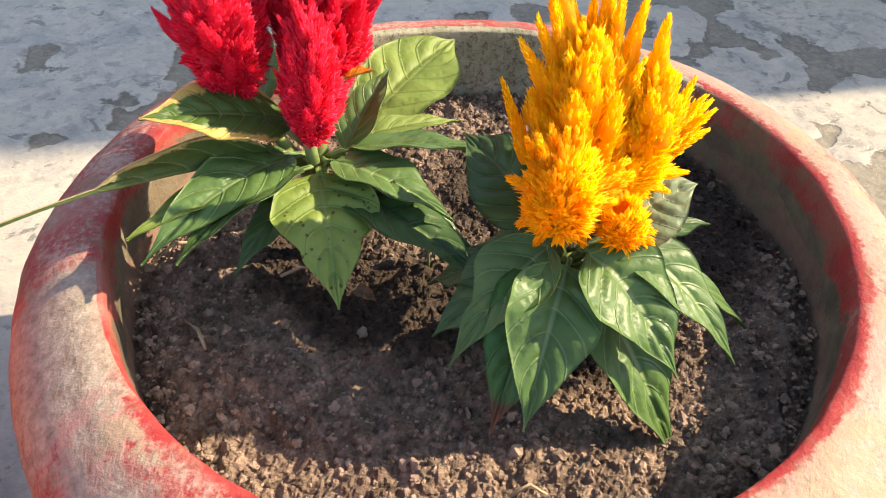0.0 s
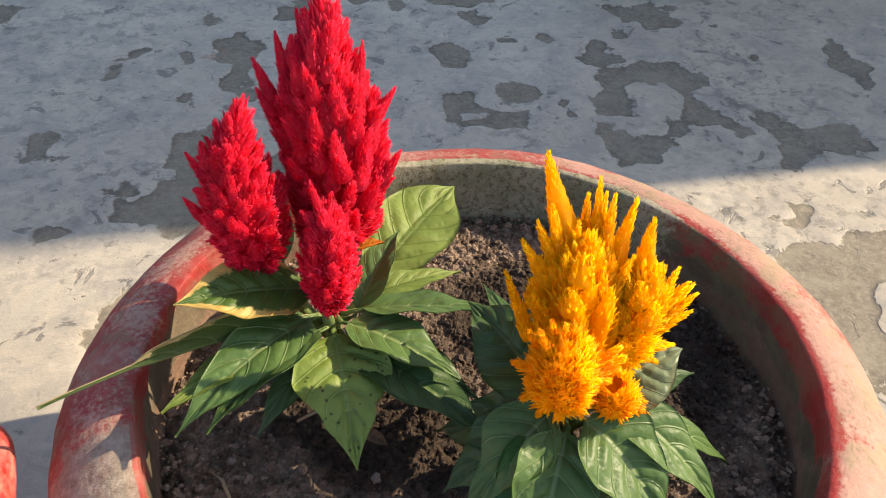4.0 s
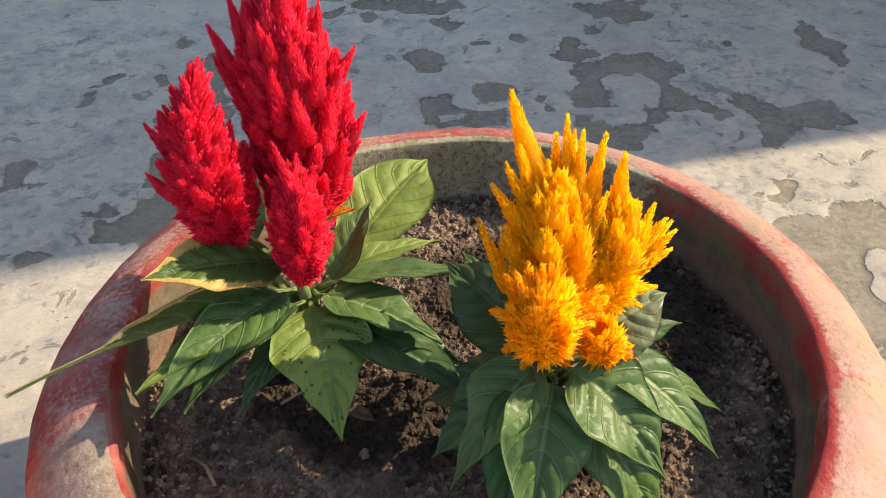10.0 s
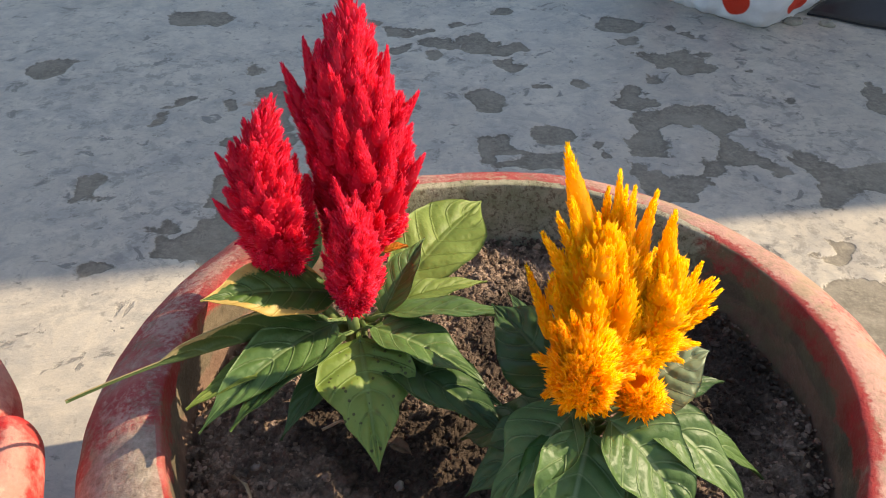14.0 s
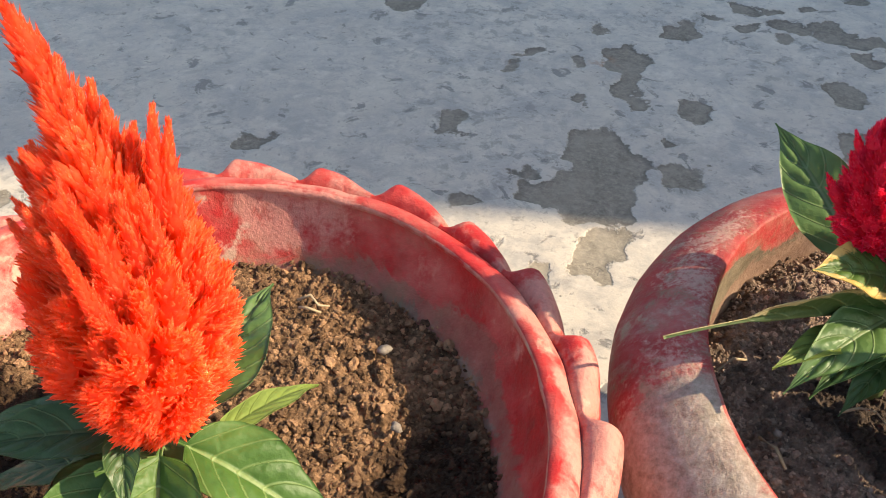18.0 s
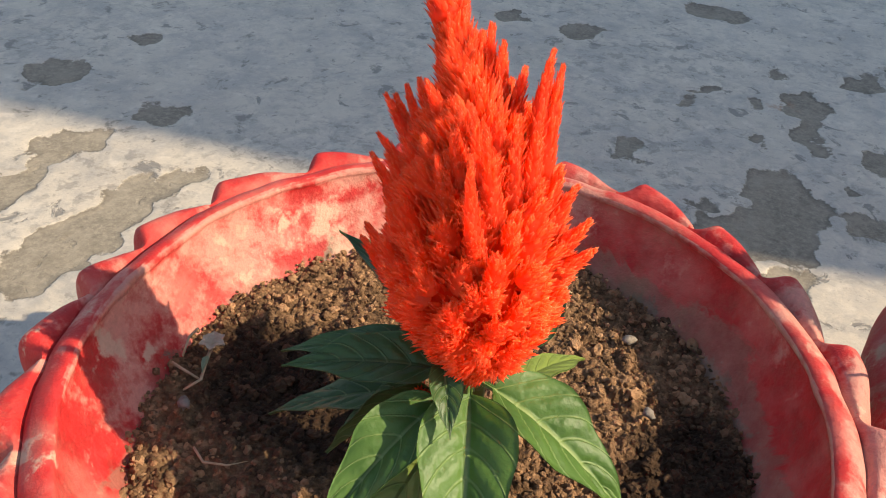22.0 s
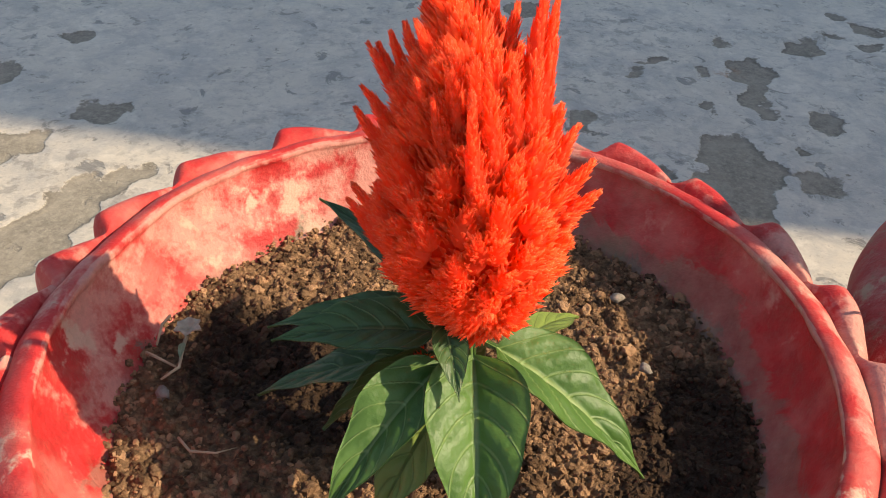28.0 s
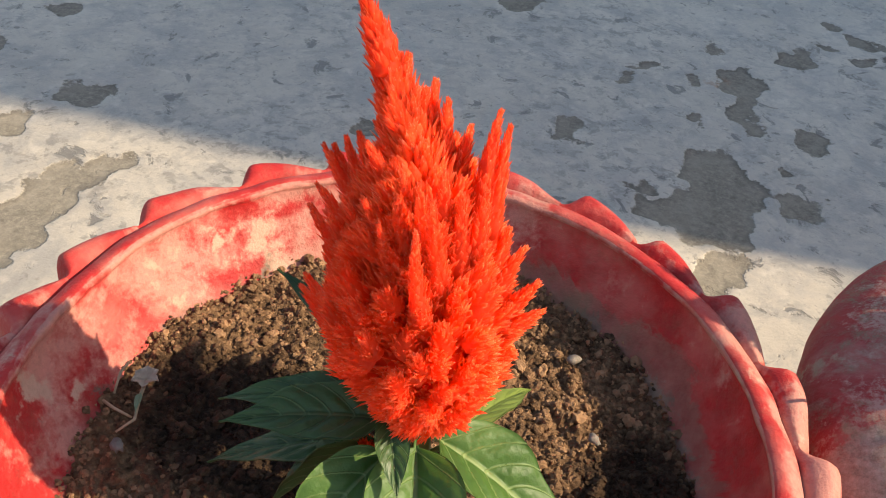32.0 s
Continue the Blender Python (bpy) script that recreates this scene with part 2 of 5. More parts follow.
def soil_mat(name, dark, light):
    """Crumbs from dark to light; a high attribute darkens for damp and painted-in shade."""
    k = Tree(name, 0.92, 0.15)
    mid = tuple(0.6 * a + 0.4 * b for a, b in zip(dark, light))
    c = k.ramp(k.noise(150, 6, 0.75), (0.30, dark), (0.52, mid), (0.72, light))
    c = k.mix(k.ramp(k.island(), (0.45, 0.0), (1.0, 0.65)), c, tuple(min(1, v * 1.35) for v in light))
    c = k.mix(k.ramp(k.island(), (0.0, 0.6), (0.3, 0.0)), c, tuple(v * 1.6 for v in dark))
    c = k.mix(k.ramp(k.noise(24, 3), (0.5, 0.0), (0.8, 0.5)), c, tuple(v * 0.9 for v in light))
    wet_shade = k.math("ADD", k.attr("damp"), k.math("MULTIPLY", k.math("SUBTRACT", k.noise(45, 5, 0.6), 0.5), 0.9))
    wet_shade = k.ramp(wet_shade, (0.35, 0.0), (0.75, 1.0))
    c = k.mix(k.math("MULTIPLY", wet_shade, 0.82), c, tuple(v * 0.9 for v in dark))
    k.color(c)
    k.rough(k.math("MULTIPLY_ADD", wet_shade, -0.3, 0.92))
    k.bump(k.noise(900, 4, 0.75), 0.9, 0.0012)
    return k.m


def leaf_mat(name, dark, light, vein, gloss=0.42, edge=None, spots=0.0, through_light=0.22, burnt=0.0):
    """u runs along the leaf in x, across it in y (0.5 is the midrib)."""
    k = Tree(name, gloss, 0.48)
    u, v, _ = k.uv()
    off = k.math("ABSOLUTE", k.math("MULTIPLY_ADD", v, 2.0, -1.0))
    mid = k.ramp(off, (0.02, 1.0), (0.07, 0.0))
    wave = k.math("SUBTRACT", k.math("MULTIPLY", u, 7.0), k.math("MULTIPLY", k.math("POWER", off, 1.3), 1.6))
    near = k.math("ABSOLUTE", k.math("SUBTRACT", k.math("FRACT", wave), 0.5))
    side = k.ramp(k.math("ADD", near, k.math("MULTIPLY", k.math("SUBTRACT", k.noise(260, 3), 0.5), 0.10)), (0.01, 1.0), (0.075, 0.0))
    net = k.ramp(k.voronoi(330), (0.0, 0.0), (0.55, 1.0))
    base = k.ramp(k.noise(38, 4), (0.3, dark), (0.7, light))
    base = k.mix(k.math("MULTIPLY", k.random(), 0.35), base, tuple(v * 0.75 for v in dark))
    base = k.mix(k.math("MULTIPLY", net, 0.25), base, light)
    base = k.mix(k.math("MULTIPLY", side, 0.46), base, vein)
    base = k.mix(k.math("MULTIPLY", mid, 0.65), base, vein)
    if edge:
        rim = k.math("ADD", off, k.math("MULTIPLY", k.math("SUBTRACT", k.noise(140, 4, 0.7), 0.5), 0.9))
        rim = k.math("ADD", rim, k.math("MULTIPLY", u, 0.45))
        base = k.mix(k.ramp(rim, (0.90, 0.0), (1.04, 1.0)), base, edge)
    if spots:
        dots = k.math("MULTIPLY", k.ramp(k.voronoi(420), (0.20, 1.0), (0.30, 0.0)), k.ramp(k.noise(150, 2), (0.46, 0.0), (0.52, 1.0)))
        base = k.mix(k.math("MULTIPLY", dots, spots), base, (0.05, 0.035, 0.015))
        base = k.mix(k.ramp(k.noise(65, 2), (0.66, 0.0), (0.70, spots)), base, (0.14, 0.12, 0.04))
    if burnt:
        at = k.math("ADD", u, k.math("MULTIPLY", k.math("SUBTRACT", k.noise(120, 4), 0.5), 0.12))
        base = k.mix(k.ramp(at, (burnt - 0.02, 0.0), (burnt + 0.02, 1.0)), base, (0.16, 0.065, 0.035))
    k.color(base)
    pucker = k.math("MULTIPLY", k.noise(190, 4, 0.6), 0.9)
    k.bump(k.math("ADD", pucker, k.math("SUBTRACT", k.math("MULTIPLY", net, 0.3), k.math("MULTIPLY", k.math("ADD", side, mid), 0.6))), 0.5, 0.0011)
    k.rough(k.math("MULTIPLY_ADD", k.noise(120, 4, 0.7), 0.18, gloss - 0.05))
    k.glow_through(k.mix(0.5, base, light), through_light)
    return k.m


def plume_mat(name, deep, main, tip, through_light=0.3, scatter=0.005):
    """x of the map runs from a spikelet's root to its tip."""
    k = Tree(name, 0.5, 0.3)
    u, v, _ = k.uv()
    c = k.ramp(u, (0.0, deep), (0.45, main), (0.85, main), (1.0, tip))
    c = k.mix(k.math("MULTIPLY", k.island(), 0.16), c, tip)
    c = k.mix(k.math("MULTIPLY", k.ramp(k.noise(900, 2), (0.4, 0.0), (0.7, 1.0)), 0.35), c, deep)
    k.color(c)
    k.b.subsurface_method = "BURLEY"
    k.b.inputs["Subsurface Weight"].default_value = 0.85
    k.b.inputs["Subsurface Radius"].default_value = (1.0, 0.75, 0.5)
    k.b.inputs["Subsurface Scale"].default_value = scatter
    k.glow_through(c, through_light)
    return k.m


def plain_mat(name, a, b, scale=60, rough=0.6, bump=0.2):
    k = Tree(name, rough, 0.4)
    n = k.noise(scale, 5, 0.6)
    k.color(k.ramp(n, (0.3, a), (0.7, b)))
    k.bump(k.noise(scale * 4, 4), bump, 0.001)
    return k.m


CONCRETE = concrete_mat()
POT_FADED = worn_paint_mat("faded_red_paint", (0.37, 0.032, 0.032), (0.52, 0.285, 0.235), (0.40, 0.27, 0.19), 0.585, 0.62, (0.235, 0.187, 0.127), 0.30, 0.36, 0.215, 0.75)
POT_RED = worn_paint_mat("scuffed_red_paint", (0.50, 0.024, 0.024), (0.62, 0.25, 0.20), (0.56, 0.34, 0.255), 0.565, 0.62, (0.44, 0.31, 0.225), 0.86, 0.10)
SOIL_DARK = soil_mat("dark_fine_soil", (0.030, 0.021, 0.016), (0.49, 0.35, 0.262))
SOIL_BROWN = soil_mat("crumbly_brown_soil", (0.016, 0.009, 0.006), (0.44, 0.258, 0.142))
LEAF_GREEN = leaf_mat("green_leaf", (0.058, 0.122, 0.028), (0.135, 0.238, 0.070), (0.30, 0.39, 0.18), 0.42)
LEAF_FRESH = leaf_mat("fresh_green_leaf", (0.040, 0.105, 0.015), (0.105, 0.210, 0.040), (0.30, 0.40, 0.15), 0.47)
# Darker copy of the green leaf, with shade put into its colour.
LEAF_SHADED = leaf_mat("deep_green_leaf", (0.032, 0.078, 0.022), (0.076, 0.148, 0.044), (0.19, 0.27, 0.11), 0.40)
LEAF_PALE = leaf_mat("pale_green_leaf", (0.15, 0.225, 0.038), (0.25, 0.325, 0.068), (0.11, 0.165, 0.03), 0.5)
LEAF_SPOTTED = leaf_mat("spotted_leaf", (0.15, 0.24, 0.04), (0.25, 0.34, 0.07), (0.31, 0.43, 0.13), 0.45, None, 0.9)
LEAF_YELLOWED = leaf_mat("yellow_edged_leaf", (0.05, 0.11, 0.02), (0.10, 0.18, 0.035), (0.2, 0.3, 0.1), 0.45, (0.62, 0.43, 0.13))
LEAF_DRY = leaf_mat("drying_leaf", (0.04, 0.09, 0.02), (0.10, 0.14, 0.035), (0.2, 0.25, 0.09), 0.5, (0.52, 0.42, 0.20))
LEAF_SCORCHED = leaf_mat("scorched_leaf", (0.035, 0.11, 0.028), (0.075, 0.19, 0.045), (0.18, 0.31, 0.10), 0.42, None, 0.0, 0.2, 0.84)
# Pale grey base colour that stands in for sheen on the blade.
LEAF_GREY_SHEEN = leaf_mat("greyish_leaf", (0.17, 0.235, 0.125), (0.29, 0.36, 0.215), (0.40, 0.46, 0.30), 0.42)
BRACT = plain_mat("yellow_red_bract", (0.62, 0.16, 0.02), (0.72, 0.40, 0.04), 150, 0.5)
STEM = plain_mat("pale_green_stem", (0.12, 0.19, 0.05), (0.24, 0.30, 0.11), 80)
RED_PLUME = plume_mat("crimson_plume", (0.62, 0.004, 0.026), (0.86, 0.013, 0.068), (0.98, 0.20, 0.40), 0.50, 0.0035)
YELLOW_PLUME = plume_mat("golden_plume", (1.0, 0.42, 0.004), (1.0, 0.70, 0.012), (1.0, 0.82, 0.10), 0.62, 0.007)
AMBER_PLUME = plume_mat("amber_plume", (0.98, 0.31, 0.003), (1.0, 0.535, 0.009), (1.0, 0.70, 0.075), 0.62, 0.007)
ORANGE_PLUME = plume_mat("orange_plume", (0.98, 0.078, 0.021), (1.0, 0.165, 0.054), (1.0, 0.50, 0.29), 0.70, 0.007)


# ---- mesh helpers ----
def mesh_of(name, verts, faces, material, uvs=None, smooth=True, attrs=None):
    me = bpy.data.meshes.new(name)
    me.from_pydata(np.asarray(verts, float).tolist(), [], faces if isinstance(faces, list) else faces.tolist())
    if smooth:
        me.polygons.foreach_set("use_smooth", np.ones(len(me.polygons), bool))
    if uvs is not None:
        layer = me.uv_layers.new(name="UVMap")
        loops = np.empty(len(me.loops), int)
        me.loops.foreach_get("vertex_index", loops)
        layer.data.foreach_set("uv", np.asarray(uvs, np.float32)[loops].ravel())
    for key, values in (attrs or {}).items():
        at = me.attributes.new(key, "FLOAT", "POINT")
        at.data.foreach_set("value", np.asarray(values, np.float32))
    me.materials.append(material)
    me.update()
    return me


def part(name, mesh, parent, label=""):
    ob = new(name, mesh)
    ob.parent = parent
    return tagged(ob, label)


def grid_faces(rows, cols, closed=False):
    """Quads of a grid of rows x cols vertices; closed: the columns run round."""
    r, c = np.meshgrid(np.arange(rows - 1), np.arange(cols if closed else cols - 1), indexing="ij")
    a, b = r * cols + c, r * cols + (c + 1) % cols
    return np.stack([a, b, b + cols, a + cols], -1).reshape(-1, 4)


# ---- ground ----
WEAR = []


def wear(x, y, rx, ry):
    """A place where the cement skin has come off."""
    WEAR.append((x, y, rx, ry))


wear(0.022, 0.818, 0.024, 0.030)
wear(0.185, 0.826, 0.020, 0.026)
wear(0.198, 1.036, 0.028, 0.025)
wear(0.253, 0.926, 0.043, 0.032)
wear(0.050, 0.908, 0.012, 0.018)
wear(0.130, 0.863, 0.010, 0.009)
wear(0.087, 0.740, 0.020, 0.019)
wear(0.130, 0.716, 0.009, 0.009)
wear(0.033, 0.716, 0.022, 0.025)
wear(0.053, 0.688, 0.049, 0.017)
wear(0.350, 0.828, 0.007, 0.011)
wear(0.040, 1.076, 0.017, 0.020)
wear(0.327, 0.897, 0.008, 0.008)
wear(0.218, 0.877, 0.012, 0.010)
wear(0.014, 0.962, 0.027, 0.018)
wear(0.054, 0.953, 0.031, 0.017)
wear(0.456, 0.822, 0.016, 0.056)
wear(-0.209, 0.821, 0.024, 0.035)
wear(-0.197, 0.760, 0.017, 0.029)
wear(-0.186, 0.732, 0.013, 0.014)
wear(-0.124, 0.725, 0.021, 0.024)
wear(-0.310, 0.805, 0.009, 0.015)
wear(-0.320, 0.766, 0.007, 0.013)
wear(-0.263, 0.799, 0.013, 0.010)
wear(-0.329, 0.795, 0.009, 0.005)
wear(-0.249, 0.884, 0.013, 0.008)
wear(-0.238, 0.710, 0.008, 0.010)
wear(-0.141, 0.661, 0.008, 0.007)
wear(-0.350, 0.634, 0.017, 0.023)
wear(-0.517, 0.536, 0.014, 0.017)
wear(-0.308, 0.512, 0.013, 0.014)
wear(-0.221, 0.415, 0.018, 0.034)
wear(-0.495, 0.880, 0.027, 0.026)
wear(-0.582, 0.881, 0.027, 0.017)
wear(-0.160, 0.910, 0.020, 0.031)
wear(-0.180, 0.482, 0.023, 0.032)
wear(-0.820, 0.345, 0.026, 0.040)
wear(-0.812, 0.380, 0.022, 0.020)
wear(-0.806, 0.290, 0.024, 0.040)
wear(-0.696, 0.245, 0.034, 0.060)
wear(-0.700, 0.310, 0.027, 0.046)
wear(-0.685, 0.364, 0.014, 0.028)
wear(-0.220, 0.637, 0.020, 0.030)
wear(-0.203, 0.628, 0.024, 0.044)
wear(-0.186, 0.605, 0.028, 0.040)
wear(-0.204, 0.560, 0.038, 0.044)
wear(-0.240, 0.540, 0.022, 0.020)
wear(-0.266, 0.568, 0.008, 0.013)
wear(-0.130, 0.612, 0.027, 0.017)
wear(-0.172, 0.560, 0.014, 0.036)
wear(-0.945, 0.464, 0.030, 0.041)
wear(-0.785, 0.455, 0.025, 0.021)
wear(-0.927, 0.586, 0.018, 0.017)
wear(-0.355, 1.039, 0.040, 0.031)
wear(-0.122, 1.029, 0.019, 0.013)
wear(-0.090, 1.003, 0.017, 0.015)
wear(-0.058, 1.010, 0.015, 0.011)
wear(-0.032, 0.967, 0.025, 0.016)
wear(0.004, 0.984, 0.019, 0.011)
wear(0.031, 0.949, 0.015, 0.012)
wear(-0.080, 0.950, 0.014, 0.010)
wear(-0.124, 0.971, 0.010, 0.009)
wear(-0.048, 0.930, 0.012, 0.008)
wear(-0.018, 1.024, 0.010, 0.009)
wear(0.201, 0.977, 0.018, 0.014)
wear(0.219, 0.937, 0.010, 0.017)
wear(0.086, 0.847, 0.008, 0.007)
wear(0.278, 1.008, 0.011, 0.011)
wear(0.259, 1.029, 0.007, 0.015)
wear(0.369, 0.498, 0.045, 0.030)
wear(0.410, 0.520, 0.025, 0.019)
wear(0.306, 0.469, 0.039, 0.053)
wear(0.309, 0.552, 0.013, 0.010)
wear(0.296, 0.549, 0.012, 0.005)
wear(0.312, 0.405, 0.020, 0.052)
wear(0.192, 0.766, 0.026, 0.029)
wear(0.183, 0.731, 0.020, 0.028)
wear(0.188, 0.713, 0.010, 0.018)
wear(0.161, 0.677, 0.012, 0.012)
wear(0.172, 0.654, 0.016, 0.021)
wear(0.191, 0.644, 0.023, 0.019)
wear(0.212, 0.661, 0.013, 0.020)
wear(0.222, 0.784, 0.023, 0.023)
wear(0.251, 0.787, 0.023, 0.023)
wear(0.271, 0.773, 0.019, 0.018)
wear(0.258, 0.753, 0.016, 0.031)
wear(0.257, 0.719, 0.019, 0.030)
wear(0.238, 0.695, 0.015, 0.023)
wear(0.220, 0.671, 0.011, 0.022)
wear(0.274, 0.710, 0.020, 0.024)
wear(0.287, 0.694, 0.014, 0.021)
wear(0.295, 0.675, 0.011, 0.010)
wear(0.329, 0.694, 0.012, 0.019)
wear(0.340, 0.678, 0.019, 0.026)
wear(0.347, 0.653, 0.017, 0.024)
wear(0.355, 0.683, 0.010, 0.012)
wear(0.372, 0.668, 0.022, 0.022)
wear(0.393, 0.668, 0.022, 0.028)
wear(0.335, 0.625, 0.010, 0.013)
wear(0.234, 0.646, 0.006, 0.006)
wear(0.270, 0.648, 0.009, 0.008)


KEPT = []


def kept(x, y, rx, ry):
    """An island of cement skin left inside a worn place."""
    KEPT.append((x, y, rx, ry))


kept(0.227, 0.749, 0.023, 0.020)
kept(0.243, 0.744, 0.014, 0.028)
kept(0.215, 0.694, 0.018, 0.028)
kept(0.193, 0.676, 0.014, 0.013)
kept(0.229, 0.719, 0.015, 0.022)
kept(0.258, 0.653, 0.024, 0.024)
kept(0.275, 0.639, 0.026, 0.023)
kept(0.347, 0.618, 0.013, 0.011)
kept(0.043, 0.698, 0.010, 0.010)
kept(-0.832, 0.316, 0.012, 0.012)


def axis_steps(fine_from, fine_to, step, far):
    fine = np.arange(fine_from, fine_to + step / 2, step)
    out, gap, at = [], step, 0.0
    while at < far:
        gap *= 1.35
        at += gap
        out.append(at)
    out = np.array(out)
    return np.r_[fine_from - out[::-1], fine, fine_to + out]


def build_ground():
    xs, ys = axis_steps(-1.15, 0.80, 0.005, 60), axis_steps(0.18, 1.35, 0.005, 60)
    gx, gy = np.meshgrid(xs, ys, indexing="ij")
    n = gx.size
    sx = gx + 0.006 * np.sin(gy * 61 + 2 * np.sin(gx * 47)) + 0.003 * np.sin(gy * 170 + gx * 90)
    sy = gy + 0.006 * np.sin(gx * 53 + 2 * np.sin(gy * 67)) + 0.003 * np.sin(gx * 190 - gy * 80)
    field = np.full(gx.shape, -0.05)
    for x, y, rx, ry in WEAR:
        d = (0.98 - np.hypot((sx - x) / rx, (sy - y) / ry)) * min(rx, ry) * 1.3
        field = np.maximum(field, d)
    for x, y, rx, ry in KEPT:
        d = (1.0 - np.hypot((sx - x) / rx, (sy - y) / ry)) * min(rx, ry) * 1.3
        field = np.minimum(field, -d)
    field = np.clip(field, -0.05, 0.03)
    rust = np.clip(1 - np.hypot(gx + 0.232, gy - 0.805) / 0.022, 0, 1)
    z = -0.0014 * (field > 0) - 0.0006
    z[(np.abs(gx) > 1.5) | (np.abs(gy) > 1.8)] = 0
    verts = np.stack([gx, gy, z], -1).reshape(n, 3)
    faces = grid_faces(len(xs), len(ys))
    me = mesh_of("ground", verts, faces, CONCRETE, attrs={"wear": field.ravel(), "rust": rust.ravel()})
    me.flip_normals()
    tagged(new("ground", me), "grey cement floor with its skin flaked off in dark patches", "floor", kind="structure")


build_ground()


def build_shade_wall():
    """An unseen wall off to the side, added with a raking end to throw the long shade."""
    along = Vector((math.cos(radians(10.3)), math.sin(radians(10.3)), 0))
    foot = Vector((0.217, 0.591, 0)) + along * 1.25
    rake = -along * 1.05 + toward * 1.9
    head = foot + rake * (3.4 / rake.z)
    back = Vector((-0.18, 0.98, 0)) * 4.5
    bm = bmesh.new()
    low = [bm.verts.new(p) for p in (foot, foot + along * 0.14, foot + along * 0.14 + back, foot + back)]
    high = [bm.verts.new(p) for p in (head, head + along * 0.14, head + along * 0.14 + back, head + back)]
    bm.faces.new(low[::-1])
    bm.faces.new(high)
    for k in range(4):
        bm.faces.new((low[k], low[(k + 1) % 4], high[(k + 1) % 4], high[k]))
    me = bpy.data.meshes.new("wall_east")
    bm.to_mesh(me)
    bm.free()
    me.materials.append(plain_mat("plaster", (0.46, 0.42, 0.36), (0.56, 0.52, 0.46), 9, 0.85, 0.3))
    tagged(new("wall_east", me), "unseen leaning wall, added to throw the long shade", "wall", kind="structure")


build_shade_wall()


# ---- pots ----
def lathe(centre, profile, count, shape=None):
    """Spins a profile of (radius, height); shape(angle, k, r, z) may push a point. Returns vertices and faces of a closed shell."""
    cx, cy = centre
    verts = []
    for k, (r, z) in enumerate(profile):
        for j in range(count):
            a = 2 * math.pi * j / count
            rr, zz = shape(a, k, r, z) if shape else (r, z)
            verts.append((cx + rr * math.cos(a), cy + rr * math.sin(a), zz))
    faces = grid_faces(len(profile), count, True).tolist()
    faces.append(list(range(count))[::-1])
    faces.append([(len(profile) - 1) * count + j for j in range(count)])
    return np.array(verts), faces


def smooth_profile(points, per=5):
    """A rounded run through the given corners (Catmull-Rom)."""
    p = [Vector(points[0]), *map(Vector, points), Vector(points[-1])]
    out = []
    for a, b, c, d in zip(p, p[1:], p[2:], p[3:]):
        for s in range(per):
            t = s / per
            out.append(tuple(0.5 * (2 * b + (c - a) * t + (2 * a - 5 * b + 4 * c - d) * t * t + (3 * b - a - 3 * c + d) * t ** 3)))
    return [*out, tuple(p[-1])]


P1, P2 = (0.0115, 0.2255), (-0.2927, 0.1097)
SOIL1, SOIL2 = 0.158, 0.161


def pot_attrs(verts, centre, inner_r, rim_z, soil_z, moss_angle, ridge=None):
    r = np.hypot(verts[:, 0] - centre[0], verts[:, 1] - centre[1])
    ang = np.arctan2(verts[:, 1] - centre[1], verts[:, 0] - centre[0])
    inside = (r < inner_r) & (verts[:, 2] > soil_z - 0.02)
    soil = np.where(inside, np.clip(1 - (verts[:, 2] - soil_z) / (rim_z - soil_z), 0, 1), 0)
    worn = np.clip((verts[:, 2] - (rim_z - 0.06)) / 0.05, 0, 1) * np.clip((r - inner_r) / 0.005, 0, 1)
    worn = worn * (1.0 - 0.98 * np.exp(-(np.angle(np.exp(1j * (ang - 2.5))) / 1.1) ** 2))
    if ridge:
        worn = worn * 0.30 + 0.60 * np.exp(-((r - ridge) / 0.0007) ** 2) * (verts[:, 2] > rim_z - 0.0015) * (verts[:, 2] < rim_z + 0.0014) * (0.25 + 0.75 * np.clip(np.cos(ang - 0.4), 0, 1))
        worn = worn + 0.38 * inside * np.clip(-np.cos(ang + 0.5), 0, 1)
        soil = soil * (0.82 + 0.18 * np.cos(ang))
    moss = np.where(inside, np.clip(1.3 - np.abs(np.angle(np.exp(1j * (ang - moss_angle)))) / 0.8, 0, 1), 0)
    if ridge:
        moss = moss * np.clip(soil * 2.2 - 0.9, 0, 1)
    lip = np.exp(-((r - 0.1294) / 0.0018) ** 2) * (verts[:, 2] > rim_z - 0.012) * np.clip(0.5 + 0.9 * np.cos(ang + 0.9), 0, 1) * (0 if ridge else 1)
    dust = np.exp(-(np.angle(np.exp(1j * (ang + 2.55))) / 0.75) ** 2) * (r > inner_r) * (0 if ridge else 1)
    crust = np.exp(-(np.angle(np.exp(1j * (ang - 1.45))) / 0.75) ** 4) * (r < inner_r + 0.0018) * (verts[:, 2] > soil_z - 0.02) * (0 if ridge else 1)
    return {"soil": soil, "worn": worn, "moss": moss, "lip": lip, "dust": dust, "crust": crust}


